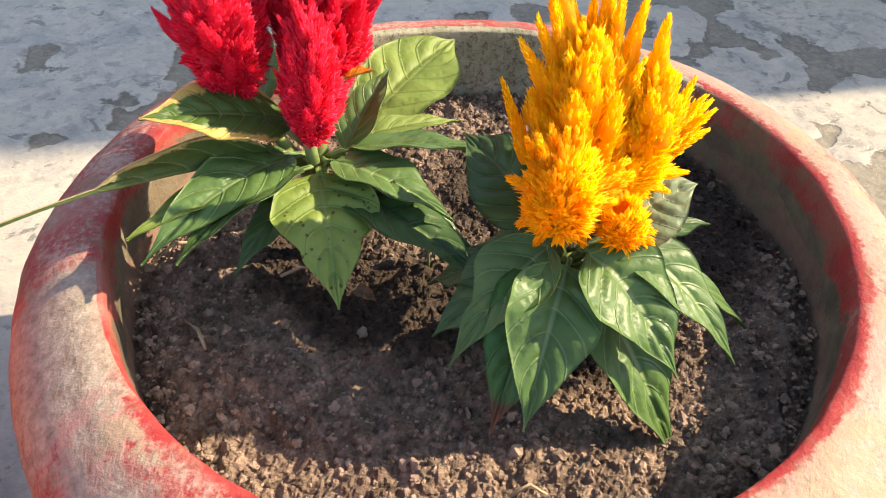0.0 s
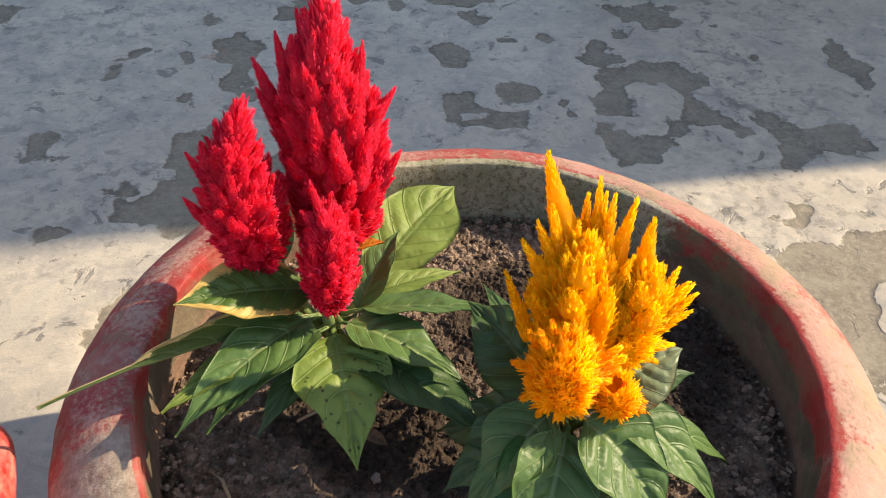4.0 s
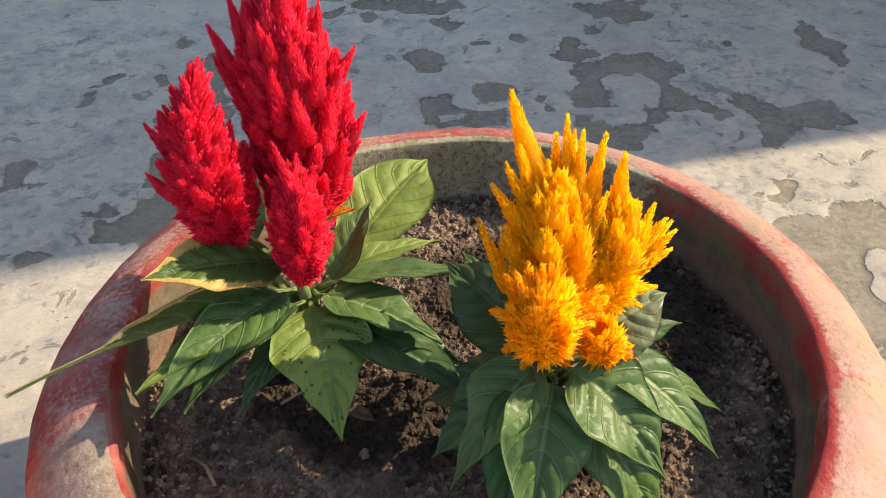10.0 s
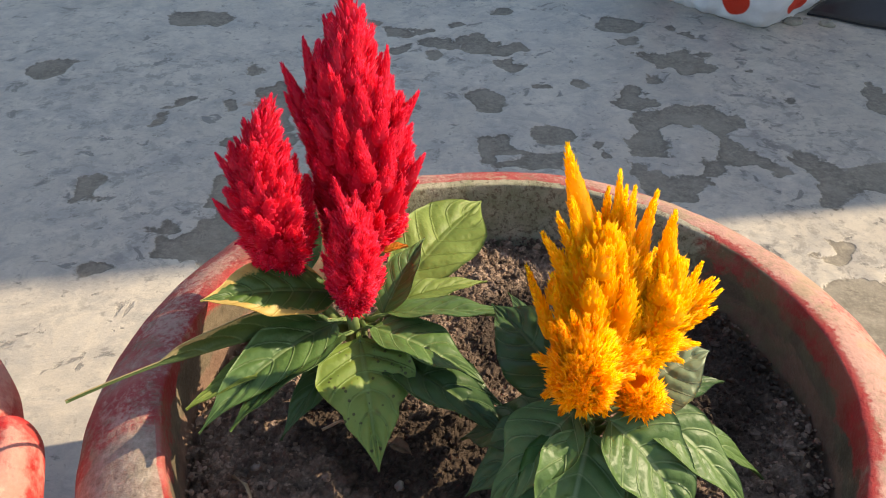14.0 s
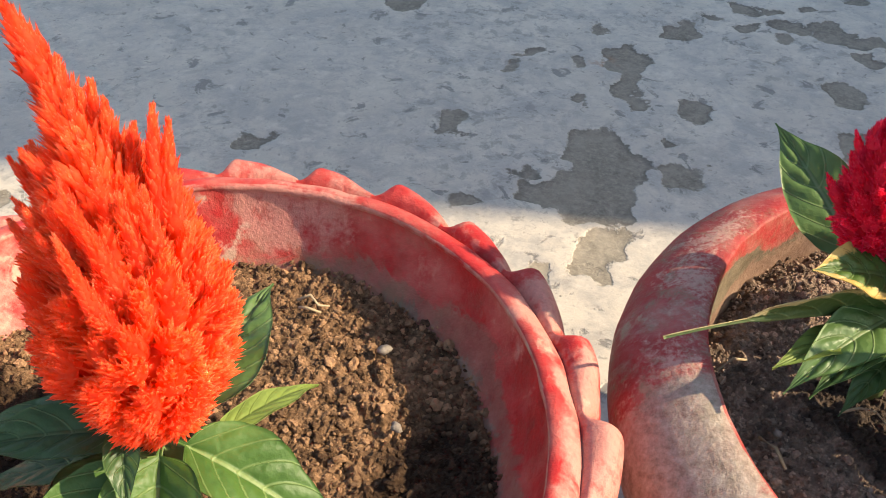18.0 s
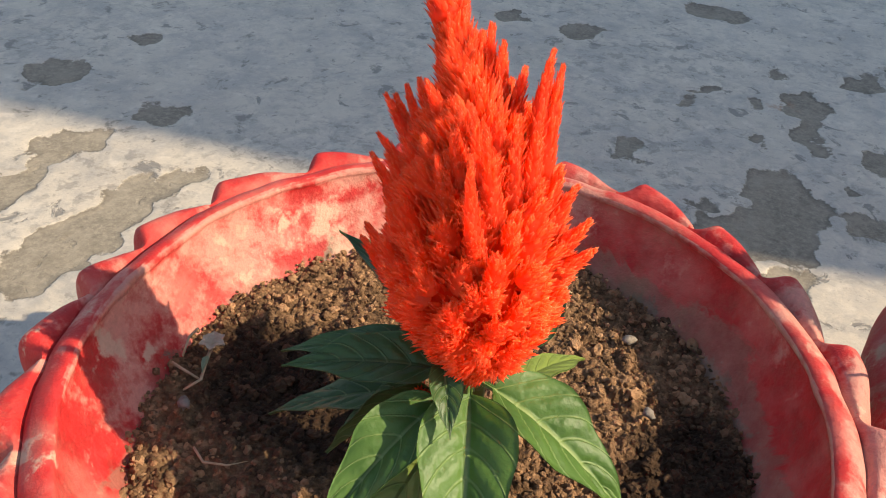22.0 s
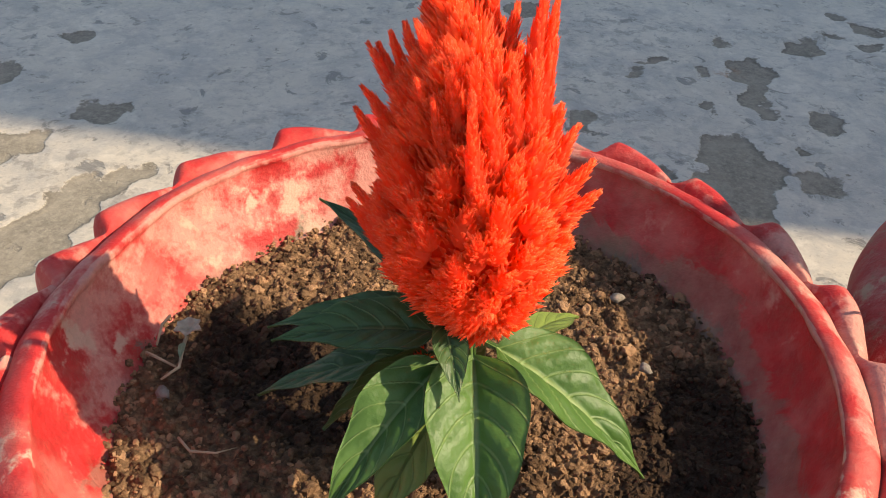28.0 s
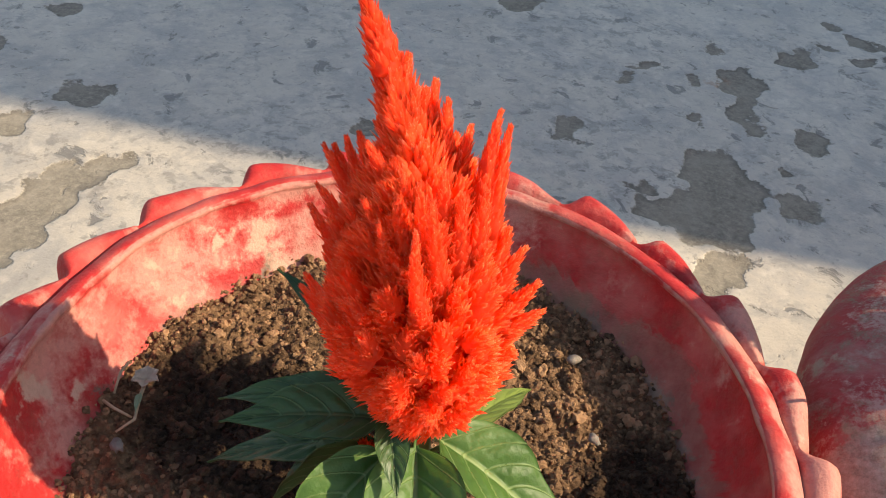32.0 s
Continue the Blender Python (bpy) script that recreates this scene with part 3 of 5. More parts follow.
def round_pot():
    thing = tagged(new("flower_pot"), "round clay bowl pot with faded peeling red paint", "flower pot", "flower pots")
    thing.location = (*P1, 0)
    c = (0, 0)

    def uneven(a, k, r, z):
        n = noise.noise(Vector((math.cos(a) * 2.2, math.sin(a) * 2.2, z * 14)))
        m = noise.noise(Vector((math.cos(a) * 14, math.sin(a) * 14, z * 90)))
        return r + 0.0012 * n + 0.0005 * m, z + 0.0009 * n + 0.0004 * m

    rim = smooth_profile([(0.147, 0.135), (0.156, 0.140), (0.1615, 0.150), (0.1630, 0.161), (0.1602, 0.1720), (0.152, 0.1818), (0.142, 0.1882), (0.1345, 0.1903), (0.1290, 0.1900), (0.1277, 0.1878), (0.1270, 0.1800), (0.1266, 0.168), (0.125, 0.150), (0.124, 0.138)])
    v, f = lathe(c, rim, 220, uneven)
    f = grid_faces(len(rim) , 220, True).tolist() + [[j, (j + 1) % 220, (len(rim) - 1) * 220 + (j + 1) % 220, (len(rim) - 1) * 220 + j][::-1] for j in range(220)]
    part("rim", mesh_of("rim", v, f, POT_FADED, attrs=pot_attrs(v, c, 0.1292, 0.189, SOIL1, 0.75)), thing, "thick rounded rim, pink and chalky")
    bowl = smooth_profile([(0.088, 0.0), (0.099, 0.030), (0.116, 0.075), (0.133, 0.115), (0.1462, 0.1345), (0.136, 0.1345), (0.124, 0.1345), (0.117, 0.105), (0.104, 0.055), (0.086, 0.016)], 4)
    v, f = lathe(c, bowl, 160, uneven)
    part("bowl", mesh_of("bowl", v, f, POT_FADED, attrs=pot_attrs(v, c, 0.10, 0.180, SOIL1, 1.2)), thing)
    return thing


LOBES = 23


def scalloped_pot():
    thing = tagged(new("flower_pot"), "red painted clay pot with a scalloped pie-crust edge", "flower pot", "flower pots")
    thing.location = (*P2, 0)
    c = (0, 0)
    turn = radians(90.5)

    def uneven(a, k, r, z):
        n = noise.noise(Vector((math.cos(a) * 2.5 + 7, math.sin(a) * 2.5, z * 14)))
        m = noise.noise(Vector((math.cos(a) * 11, math.sin(a) * 11 + 4, z * 70)))
        return r + 0.0014 * n + 0.0007 * m, z + 0.0010 * n + 0.0006 * m

    def close(prof, count):
        last = (len(prof) - 1) * count
        return grid_faces(len(prof), count, True).tolist() + [[j, (j + 1) % count, last + (j + 1) % count, last + j][::-1] for j in range(count)]

    rim = smooth_profile([(0.1375, 0.158), (0.1415, 0.178), (0.1428, 0.1880), (0.1424, 0.1912), (0.1396, 0.1943), (0.1352, 0.1963), (0.1320, 0.1957), (0.1311, 0.1938), (0.1316, 0.1915), (0.1302, 0.1855), (0.1258, 0.1755), (0.1190, 0.1640), (0.1105, 0.1510), (0.129, 0.146)])
    v, f = lathe(c, rim, 240, uneven)
    part("rim", mesh_of("rim", v, close(rim, 240), POT_RED, attrs=pot_attrs(v, c, 0.1330, 0.194, SOIL2 - 0.002, 1.6, 0.1314)), thing, "smooth inner rim, scuffed to pink along its ridge")
    # pinched lobes outside the ridge
    edge = smooth_profile([(0.139, 0.160), (0.1460, 0.160), (0.1525, 0.166), (0.1568, 0.1740), (0.1570, 0.1835), (0.1547, 0.1905), (0.1508, 0.1942), (0.1466, 0.1940), (0.1440, 0.1918), (0.1415, 0.1880)])

    def lobe_phase(a):
        off = (a - 3.0 + math.pi) % (2 * math.pi) - math.pi
        return (a - turn) * LOBES / 2 / math.pi - 0.32 * math.exp(-(off / 0.30) ** 2)

    def lobes(a, k, r, z):
        phase = lobe_phase(a)
        i = math.floor(phase + 0.5)
        s = 0.5 - (phase - i)
        rnd = noise.noise(Vector((i % LOBES * 1.7, 3.1, 0.4)))
        step = min(1.0, max(0.0, s / 0.25))
        bulge = (0.10 + 0.90 * step * step * (3 - 2 * step)) * (1 - 0.74 * s ** 2.0)
        amount = min(1.0, max(0.0, (r - 0.1445) / 0.0085))
        lift = min(1.0, max(0.0, (r - 0.1435) / 0.0065)) if z > 0.175 else amount
        rr, zz = uneven(a, k, r, z)
        rr += amount * (-0.0064 + 0.0086 * bulge + 0.0012 * rnd)
        zz += lift * (-0.0066 + 0.0084 * bulge + 0.0012 * rnd)
        return rr, zz

    v, f = lathe(c, edge, 720, lobes)
    marks = pot_attrs(v, c, 0.05, 0.204, SOIL2, 0, 0.120)
    along = (0.5 - np.array([lobe_phase(q) for q in np.arctan2(v[:, 1], v[:, 0])])) % 1.0
    marks["worn"] = marks["worn"] + 0.35 * along ** 4 * (v[:, 2] > 0.184)
    low = np.hypot(v[:, 0], v[:, 1]) < 0.1452
    marks["soil"] = np.where(low & (v[:, 2] > 0.178), 0.42, 0.0)
    part("scalloped_edge", mesh_of("scalloped_edge", v, close(edge, 720), POT_RED, attrs=marks), thing, "ring of overlapping pinched red lobes")
    bowl = smooth_profile([(0.086, 0.0), (0.096, 0.030), (0.111, 0.080), (0.128, 0.130), (0.1372, 0.161), (0.132, 0.161), (0.127, 0.147), (0.114, 0.105), (0.098, 0.050), (0.082, 0.016)], 4)
    v, f = lathe(c, bowl, 160, uneven)
    part("bowl", mesh_of("bowl", v, f, POT_RED, attrs=pot_attrs(v, c, 0.05, 0.204, SOIL2, 0, 0.120)), thing)
    return thing


round_pot()
scalloped_pot()


# ---- soil ----
ICO = bmesh.new()
bmesh.ops.create_icosphere(ICO, subdivisions=1, radius=1)
ICO_V = np.array([v.co for v in ICO.verts])
ICO_F = np.array([[v.index for v in f.verts] for f in ICO.faces])
ICO.free()
ICO2 = bmesh.new()
bmesh.ops.create_icosphere(ICO2, subdivisions=2, radius=1)
ICO2_V = np.array([v.co for v in ICO2.verts])
ICO2_F = np.array([[v.index for v in f.verts] for f in ICO2.faces])
ICO2.free()


def soil_height(x, y, seed, rough):
    """Clumps of several sizes, fused together."""
    p = Vector((x * 30 + seed, y * 30, seed))
    w = 0.0022 * noise.noise(Vector((x * 260, y * 260, seed + 5.0)))
    big = noise.voronoi(Vector(((x + w) * 130 + seed, (y - w) * 130, 0.3)))[0][0]
    small = noise.voronoi(Vector(((x - w) * 330 + seed, (y + w) * 330, 0.7)))[0][0]
    q = noise.noise(Vector((x * 700, y * 700, seed)))
    return 0.0040 * noise.noise(p) + rough * (0.0034 * (0.5 - big) * (0.6 + 0.8 * noise.noise(p * 1.7)) + 0.0016 * (0.5 - small) + 0.0005 * q)


def build_soil(centre, radius, z, seed, material, clods, sizes, rough, damp, label):
    rng = np.random.default_rng(seed)
    step = 0.0009
    axis = np.arange(-radius, radius + step, step)
    gx, gy = np.meshgrid(axis, axis, indexing="ij")
    keep = np.hypot(gx, gy) < radius
    number = np.full(gx.shape, -1)
    number[keep] = np.arange(keep.sum())
    xy = np.stack([gx[keep], gy[keep]], -1)
    h = np.array([soil_height(x, y, seed, rough) for x, y in xy])
    edge = np.clip((radius - np.hypot(xy[:, 0], xy[:, 1])) / 0.012, 0, 1)
    verts = np.c_[xy, h - 0.006 * (1 - edge)]
    q = np.stack([number[:-1, :-1], number[1:, :-1], number[1:, 1:], number[:-1, 1:]], -1).reshape(-1, 4)
    faces = q[(q >= 0).all(1)]
    all_v, all_f, base = [verts], faces.tolist(), len(verts)
    for n in range(clods):
        big = n < clods * 0.13
        tv, tf = (ICO2_V, ICO2_F) if big or n % 2 == 0 else (ICO_V, ICO_F)
        r = radius * 0.985 * math.sqrt(rng.random())
        a = rng.random() * 6.283
        x, y = r * math.cos(a), r * math.sin(a)
        size = rng.uniform(*sizes[0]) if big else rng.uniform(*sizes[1])
        lump = 1 + 0.25 * rng.standard_normal(len(tv)).clip(-1.2, 1.2)
        turn = np.array(Euler(rng.uniform(0, 6.28, 3).tolist()).to_matrix())
        v = (tv * lump[:, None] * size * rng.uniform(0.6, 1.3, 3)) @ turn.T
        v[:, 2] *= 0.8
        v += (x, y, soil_height(x, y, seed, rough) + size * rng.uniform(-0.45, 0.25))
        all_v.append(v)
        all_f.extend((tf + base).tolist())
        base += len(tv)
    whole = np.concatenate(all_v)
    # Ovals darkened for damp and for the shade of plants and rim.
    wet_shade = np.zeros(len(whole))
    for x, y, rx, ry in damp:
        wet_shade = np.maximum(wet_shade, np.clip(1.5 - np.hypot((whole[:, 0] - x) / rx, (whole[:, 1] - y) / ry), 0, 1))
    me = mesh_of("soil", whole, all_f, material, smooth=False, attrs={"damp": wet_shade})
    ob = new("soil", me)
    ob.location = (*centre, z)
    tagged(ob, label, "soil", kind="stuff")


# The ovals put leaf, plume and rim shade into the soil colour.
build_soil(P1, 0.1275, SOIL1, 3, SOIL_DARK, 11000, ((0.0010, 0.0021), (0.0004, 0.0011)), 1.9, [(-0.03, -0.018, 0.044, 0.026), (0.045, -0.032, 0.030, 0.024), (-0.06, 0.0, 0.03, 0.025), (0.085, 0.03, 0.035, 0.05), (0.03, 0.05, 0.05, 0.04)], "dark fine soil filling the round pot, darkened for damp and shade")
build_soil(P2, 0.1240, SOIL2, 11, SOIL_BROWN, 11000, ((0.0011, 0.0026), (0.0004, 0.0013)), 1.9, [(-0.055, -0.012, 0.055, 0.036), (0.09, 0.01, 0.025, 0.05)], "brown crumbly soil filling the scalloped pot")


# ---- plants ----
def leaf_mesh(base, tip, width, arch=0.25, fold=0.25, roll=0.0, blunt=0.0, ripple=0.8, curl=0.0, drip=0.0, material=None, seed=0):
    """A leaf with petiole, sunken veins and quilted blade, from base to tip, arched upward by a part of its length."""
    base, tip = Vector(base), Vector(tip)
    length = (tip - base).length
    ctrl = (base + tip) / 2 + Vector((0, 0, arch * length))
    nu, nv = 64, 19
    top = np.zeros((nu, nv, 3))
    normals = np.zeros((nu, nv, 3))
    uvs = np.zeros((nu, nv, 2))
    for i in range(nu):
        u = i / (nu - 1)
        p = base * (1 - u) ** 2 + ctrl * 2 * u * (1 - u) + tip * u * u
        d = ((ctrl - base) * (1 - u) + (tip - ctrl) * u).normalized()
        side = d.cross(Vector((0, 0, 1)))
        side = side.normalized() if side.length > 0.05 else Vector((1, 0, 0))
        side = Matrix.Rotation(radians(roll) + curl * (u - 0.3), 3, d) @ side
        up = side.cross(d).normalized()
        s = max(0.0, (u - 0.07) / 0.93)
        w = (math.sin(math.pi * s ** 0.66) ** (0.82 + 0.55 * s ** 3) if 0 < s < 1 else 0) * (1 - 0.22 * s)
        if blunt:
            w = w * (1 - blunt) + blunt * (math.sin(math.pi * min(1, s * 0.92 + 0.02)) ** 0.55 * min(1.0, (1 - s) / 0.30) ** 0.8 if s > 0 else 0)
        w *= 1 - drip * min(1.0, max(0.0, (s - 0.36) / 0.28)) ** 1.5 if s < 1 else 1
        w = max(w, 0.05 * (1 - 0.6 * u)) * width / 2
        w *= 1 + 0.05 * noise.noise(Vector((u * 9, seed, 0.3)))
        for j in range(nv):
            v = j / (nv - 1) * 2 - 1
            av = abs(v)
            vein = math.exp(-((abs((u * 7.0 - av ** 1.3 * 1.6) % 1.0 - 0.5)) / 0.17) ** 2) * 2 - 0.75
            calm = min(1.0, w / (0.16 * width))
            quilt = calm * 0.024 * width * (0.8 + 0.9 * noise.noise(Vector((u * 6, v * 3, seed * 1.7)))) * (-vein) * (1 - av ** 3) * min(1, av * 5) * min(1, s * 6)
            dip = -calm * 0.042 * width * math.exp(-(v / 0.10) ** 2)
            wave = calm * 0.045 * width * ripple * av * av * math.sin(u * 17 + seed * 2.3 + (1.7 if v > 0 else 0))
            lift = fold * w * (av ** 1.3) - 0.30 * fold * w * av ** 3
            co = p + side * (v * w * math.cos(fold * 0.55)) + up * (lift + quilt + dip + wave)
            top[i, j] = co
            normals[i, j] = up
            uvs[i, j] = (u, j / (nv - 1))
    thick = 0.00035
    under = top - normals * thick * (1 + 2.2 * np.exp(-((uvs[..., 1:] - 0.5) / 0.06) ** 2))
    verts = np.concatenate([top.reshape(-1, 3), under.reshape(-1, 3)])
    n = nu * nv
    f = grid_faces(nu, nv)
    loop = [i * nv for i in range(nu)] + [(nu - 1) * nv + j for j in range(1, nv)] + [i * nv + nv - 1 for i in range(nu - 2, -1, -1)] + list(range(nv - 2, 0, -1))
    sides = [[a, b, b + n, a + n] for a, b in zip(loop, loop[1:] + loop[:1])]
    faces = f[:, ::-1].tolist() + (f + n).tolist() + sides
    return mesh_of("leaf", verts, faces, material or LEAF_GREEN, np.concatenate([uvs.reshape(-1, 2)] * 2))


def stem_mesh(points, radii, material, name="stem"):
    pts = [Vector(p) for p in points]
    count, verts = 10, []
    for k, p in enumerate(pts):
        d = (pts[min(k + 1, len(pts) - 1)] - pts[max(k - 1, 0)]).normalized()
        a = d.orthogonal().normalized()
        b = d.cross(a)
        for j in range(count):
            t = 2 * math.pi * j / count
            rr = radii[k] * (1 + 0.08 * math.cos(5 * t))
            verts.append(p + (a * math.cos(t) + b * math.sin(t)) * rr)
    faces = grid_faces(len(pts), count, True).tolist() + [list(range(count))[::-1], [(len(pts) - 1) * count + j for j in range(count)]]
    return mesh_of(name, [tuple(v) for v in verts], faces, material)


class Bristles:
    """Gathers pointed tepals and tapered cores into one mesh."""

    def __init__(self, seed):
        self.rng = np.random.default_rng(seed)
        self.v, self.f, self.uv, self.count = [], [], [], 0

    def keep(self, verts, faces, us, h):
        self.v.append(verts)
        self.f.append(np.asarray(faces) + self.count)
        self.uv.append(np.c_[us, np.zeros(len(us)) + h])
        self.count += len(verts)

    def tube(self, centres, radii, sides=11, u=0.12):
        """A closed lumpy core along the centres."""
        c, n = np.asarray(centres, float), len(centres)
        d = np.gradient(c, axis=0)
        d /= np.linalg.norm(d, axis=1)[:, None]
        s1 = np.cross(d, (0.31, 0.9, 0.12))
        s1 /= np.linalg.norm(s1, axis=1)[:, None]
        s2 = np.cross(d, s1)
        a = np.arange(sides) * 2 * math.pi / sides
        r = np.asarray(radii)[:, None] * (1 + 0.05 * self.rng.standard_normal((n, sides)).clip(-1.5, 1.5))
        ring = c[:, None] + r[..., None] * (s1[:, None] * np.cos(a)[None, :, None] + s2[:, None] * np.sin(a)[None, :, None])
        verts = np.concatenate([ring.reshape(-1, 3), c[:1], c[-1:]])
        q = grid_faces(n, sides, True)
        j = np.arange(sides)
        caps = [np.c_[np.full(sides, n * sides), (j + 1) % sides, j], np.c_[np.full(sides, n * sides + 1), (n - 1) * sides + j, (n - 1) * sides + (j + 1) % sides]]
        self.keep(verts, np.concatenate([q[:, [0, 1, 2]], q[:, [0, 2, 3]], *caps]), np.full(len(verts), u), self.rng.random())
        return d, s1, s2

    def tepals(self, roots, ways, ups, sizes, widths, u0=0.3):
        """Pointed tepals, three-sided, each with a slight upward curve."""
        n = len(roots)
        side = np.cross(ways, ups)
        side /= np.linalg.norm(side, axis=1)[:, None] + 1e-9
        face = np.cross(side, ways)
        w, l = widths[:, None], sizes[:, None]
        mid = roots + ways * l * 0.48 - face * l * 0.05
        tip = roots + ways * l + face * l * 0.07
        verts = np.stack([roots - side * w * 0.36, roots + side * w * 0.36, roots + face * w * 0.3,
                          mid - side * w * 0.5, mid + side * w * 0.5, mid + face * w * 0.34, tip], 1).reshape(-1, 3)
        one = np.array([[0, 1, 4], [0, 4, 3], [1, 2, 5], [1, 5, 4], [2, 0, 3], [2, 3, 5], [3, 4, 6], [4, 5, 6], [5, 3, 6]])
        faces = (one[None] + (np.arange(n) * 7)[:, None, None]).reshape(-1, 3)
        us = np.tile([u0, u0, u0, 0.62, 0.62, 0.62, 1.0], n)
        self.keep(verts, faces, us, np.repeat(self.rng.random(n), 7))

    def spire(self, root, point, radius, count, size, width, flare=0.42, bow=0.06):
        """A tapered spike covered with overlapping tepals that hug it and stand off at their tips."""
        rng = self.rng
        root, point = np.array(root, float), np.array(point, float)
        line = point - root
        length = np.linalg.norm(line)
        sag = np.cross(line, rng.uniform(-1, 1, 3)) * bow
        t = np.linspace(0, 1, 9)
        c = root + line * t[:, None] + sag * (4 * t * (1 - t))[:, None]
        prof = radius * np.minimum(1, 0.7 + 1.6 * t) * (1 - t) ** 0.78 + 0.00012
        d, s1, s2 = self.tube(c, prof, 10, 0.3)
        k = np.arange(count)
        at = np.clip((k + rng.random(count)) / count, 0, 0.97)
        a = k * 2.39996 + rng.uniform(-0.35, 0.35, count)
        lerp = lambda arr: np.stack([np.interp(at, t, arr[:, i]) for i in range(3)], 1)
        out = lerp(s1) * np.cos(a)[:, None] + lerp(s2) * np.sin(a)[:, None]
        axis = lerp(d)
        f = flare * rng.uniform(0.55, 1.35, count) * (1 - 0.45 * at)
        ways = axis * np.cos(f)[:, None] + out * np.sin(f)[:, None] + rng.uniform(-0.10, 0.10, (count, 3))
        ways /= np.linalg.norm(ways, axis=1)[:, None]
        sizes = size * rng.uniform(0.7, 1.25, count) * (1 - 0.45 * at)
        room = (1 - at) * length + 0.0006
        sizes = np.minimum(sizes, room * 1.25 + 0.0004)
        self.tepals(lerp(c) + out * np.interp(at, t, prof)[:, None] * 0.86, ways, out, sizes, width * rng.uniform(0.8, 1.2, count) * (1 - 0.35 * at))

    def mesh(self, name, material):
        return mesh_of(name, np.concatenate(self.v), np.concatenate(self.f), material, np.concatenate(self.uv))


def plume_mesh(core, material, seed, tufts, reach, thick, size, width, per, flare, rise):
    """A feathery plume: a lumpy core through (x, y, z, radius), packed with tufts, spreading at the foot and upright above."""
    b = Bristles(seed)
    rng = b.rng
    core = np.array(core, float)
    along = np.r_[0, np.cumsum(np.linalg.norm(np.diff(core[:, :3], axis=0), axis=1))]
    fine = np.linspace(0, along[-1], 22)
    row = np.stack([np.interp(fine, along, core[:, i]) for i in range(4)], 1)
    d, s1, s2 = b.tube(row[:, :3], row[:, 3] * 0.80, 18)
    weight = row[:, 3] + 0.0015
    spread = np.cumsum(weight)
    spread = (spread - spread[0]) / (spread[-1] - spread[0])
    many = tufts * 9
    f = np.interp((np.arange(many) + rng.random(many)) / many, spread, fine)
    c, ax, e1, e2 = (np.stack([np.interp(f, fine, arr[:, i]) for i in range(arr.shape[1])], 1) for arr in (row, d, s1, s2))
    a = np.arange(many) * 2.39996
    out = e1 * np.cos(a)[:, None] + e2 * np.sin(a)[:, None]
    tilt = np.interp(f / along[-1], (0, 0.12, 0.35, 0.7, 1), (1.6, 1.1, 0.7, 0.42, 0.2)) * rng.uniform(0.7, 1.1, many)
    ways = ax * np.cos(tilt)[:, None] + out * np.sin(tilt)[:, None] + rng.uniform(-0.15, 0.15, (many, 3))
    ways /= np.linalg.norm(ways, axis=1)[:, None]
    b.tepals(c[:, :3] + out * c[:, 3:] * 0.74, ways, out, size * 1.25 * rng.uniform(0.7, 1.3, many), width * 1.25 * rng.uniform(0.8, 1.2, many), 0.2)
    for n in range(tufts):
        f = np.interp((n + 0.5) / tufts, spread, fine)
        h = f / along[-1]
        c = np.array([np.interp(f, fine, row[:, i]) for i in range(4)])
        ax, e1, e2 = (np.array([np.interp(f, fine, arr[:, i]) for i in range(3)]) for arr in (d, s1, s2))
        a = n * 2.39996 + rng.uniform(-0.3, 0.3)
        out = e1 * math.cos(a) + e2 * math.sin(a)
        tilt = np.interp(h, (0, 0.12, 0.35, 0.7, 1), (1.75, 1.25, 0.80, 0.46, 0.2)) * rise * rng.uniform(0.85, 1.15)
        way = ax * math.cos(tilt) + out * math.sin(tilt) + rng.uniform(-0.12, 0.12, 3)
        way /= np.linalg.norm(way)
        run = np.interp(h, (0, 0.15, 0.4, 1), (0.55, 0.75, 1.0, 0.8)) * rng.uniform(*reach)
        tip = c[:3] + out * (c[3] * rng.uniform(0.98, 1.12) + 0.0004) + ax * run * 0.25
        b.spire(tip - way * run, tip, thick * rng.uniform(0.8, 1.2), per, size, width, flare * np.interp(h, (0, 0.4, 1), (0.70, 0.48, 0.36)))
    return b.mesh("plume", material)


def plant(label, at):
    thing = tagged(new("celosia_plant"), label, "flower", "celosia plants")
    thing.location = at
    return thing


def put_leaf(thing, base, tip, width, label="", **how):
    o = thing.location
    how.setdefault("seed", len(thing.children))
    a, b = Vector(base) - o, Vector(tip) - o
    leaf = part("leaf", leaf_mesh(a, b, width, **how), thing, label)
    lift = Vector((0, 0, how.get("arch", 0.25) * (b - a).length))
    foot = Vector((a.x * 0.25, a.y * 0.25, a.z - 0.006))
    onto = a + ((b - a) * 0.5 + lift) * 0.16
    part("petiole", stem_mesh([foot, (foot + a) / 2 + Vector((0, 0, -0.0008)), a - Vector((0, 0, 0.0007)), onto - Vector((0, 0, 0.0011))], [0.0011, 0.0010, 0.0009, 0.0006], STEM, "petiole"), leaf)
    return leaf


def put_plume(thing, core, material, seed, label, tufts, reach, thick, size, width, per, flare=1.0, rise=1.0):
    o = thing.location
    ob = part("plume", plume_mesh([(x - o.x, y - o.y, z - o.z, r) for x, y, z, r in core], material, seed, tufts, reach, thick, size, width, per, flare, rise), thing, label)
    SPIKES[ob.name] = (o, material, size, width)
    return ob


SPIKES = {}


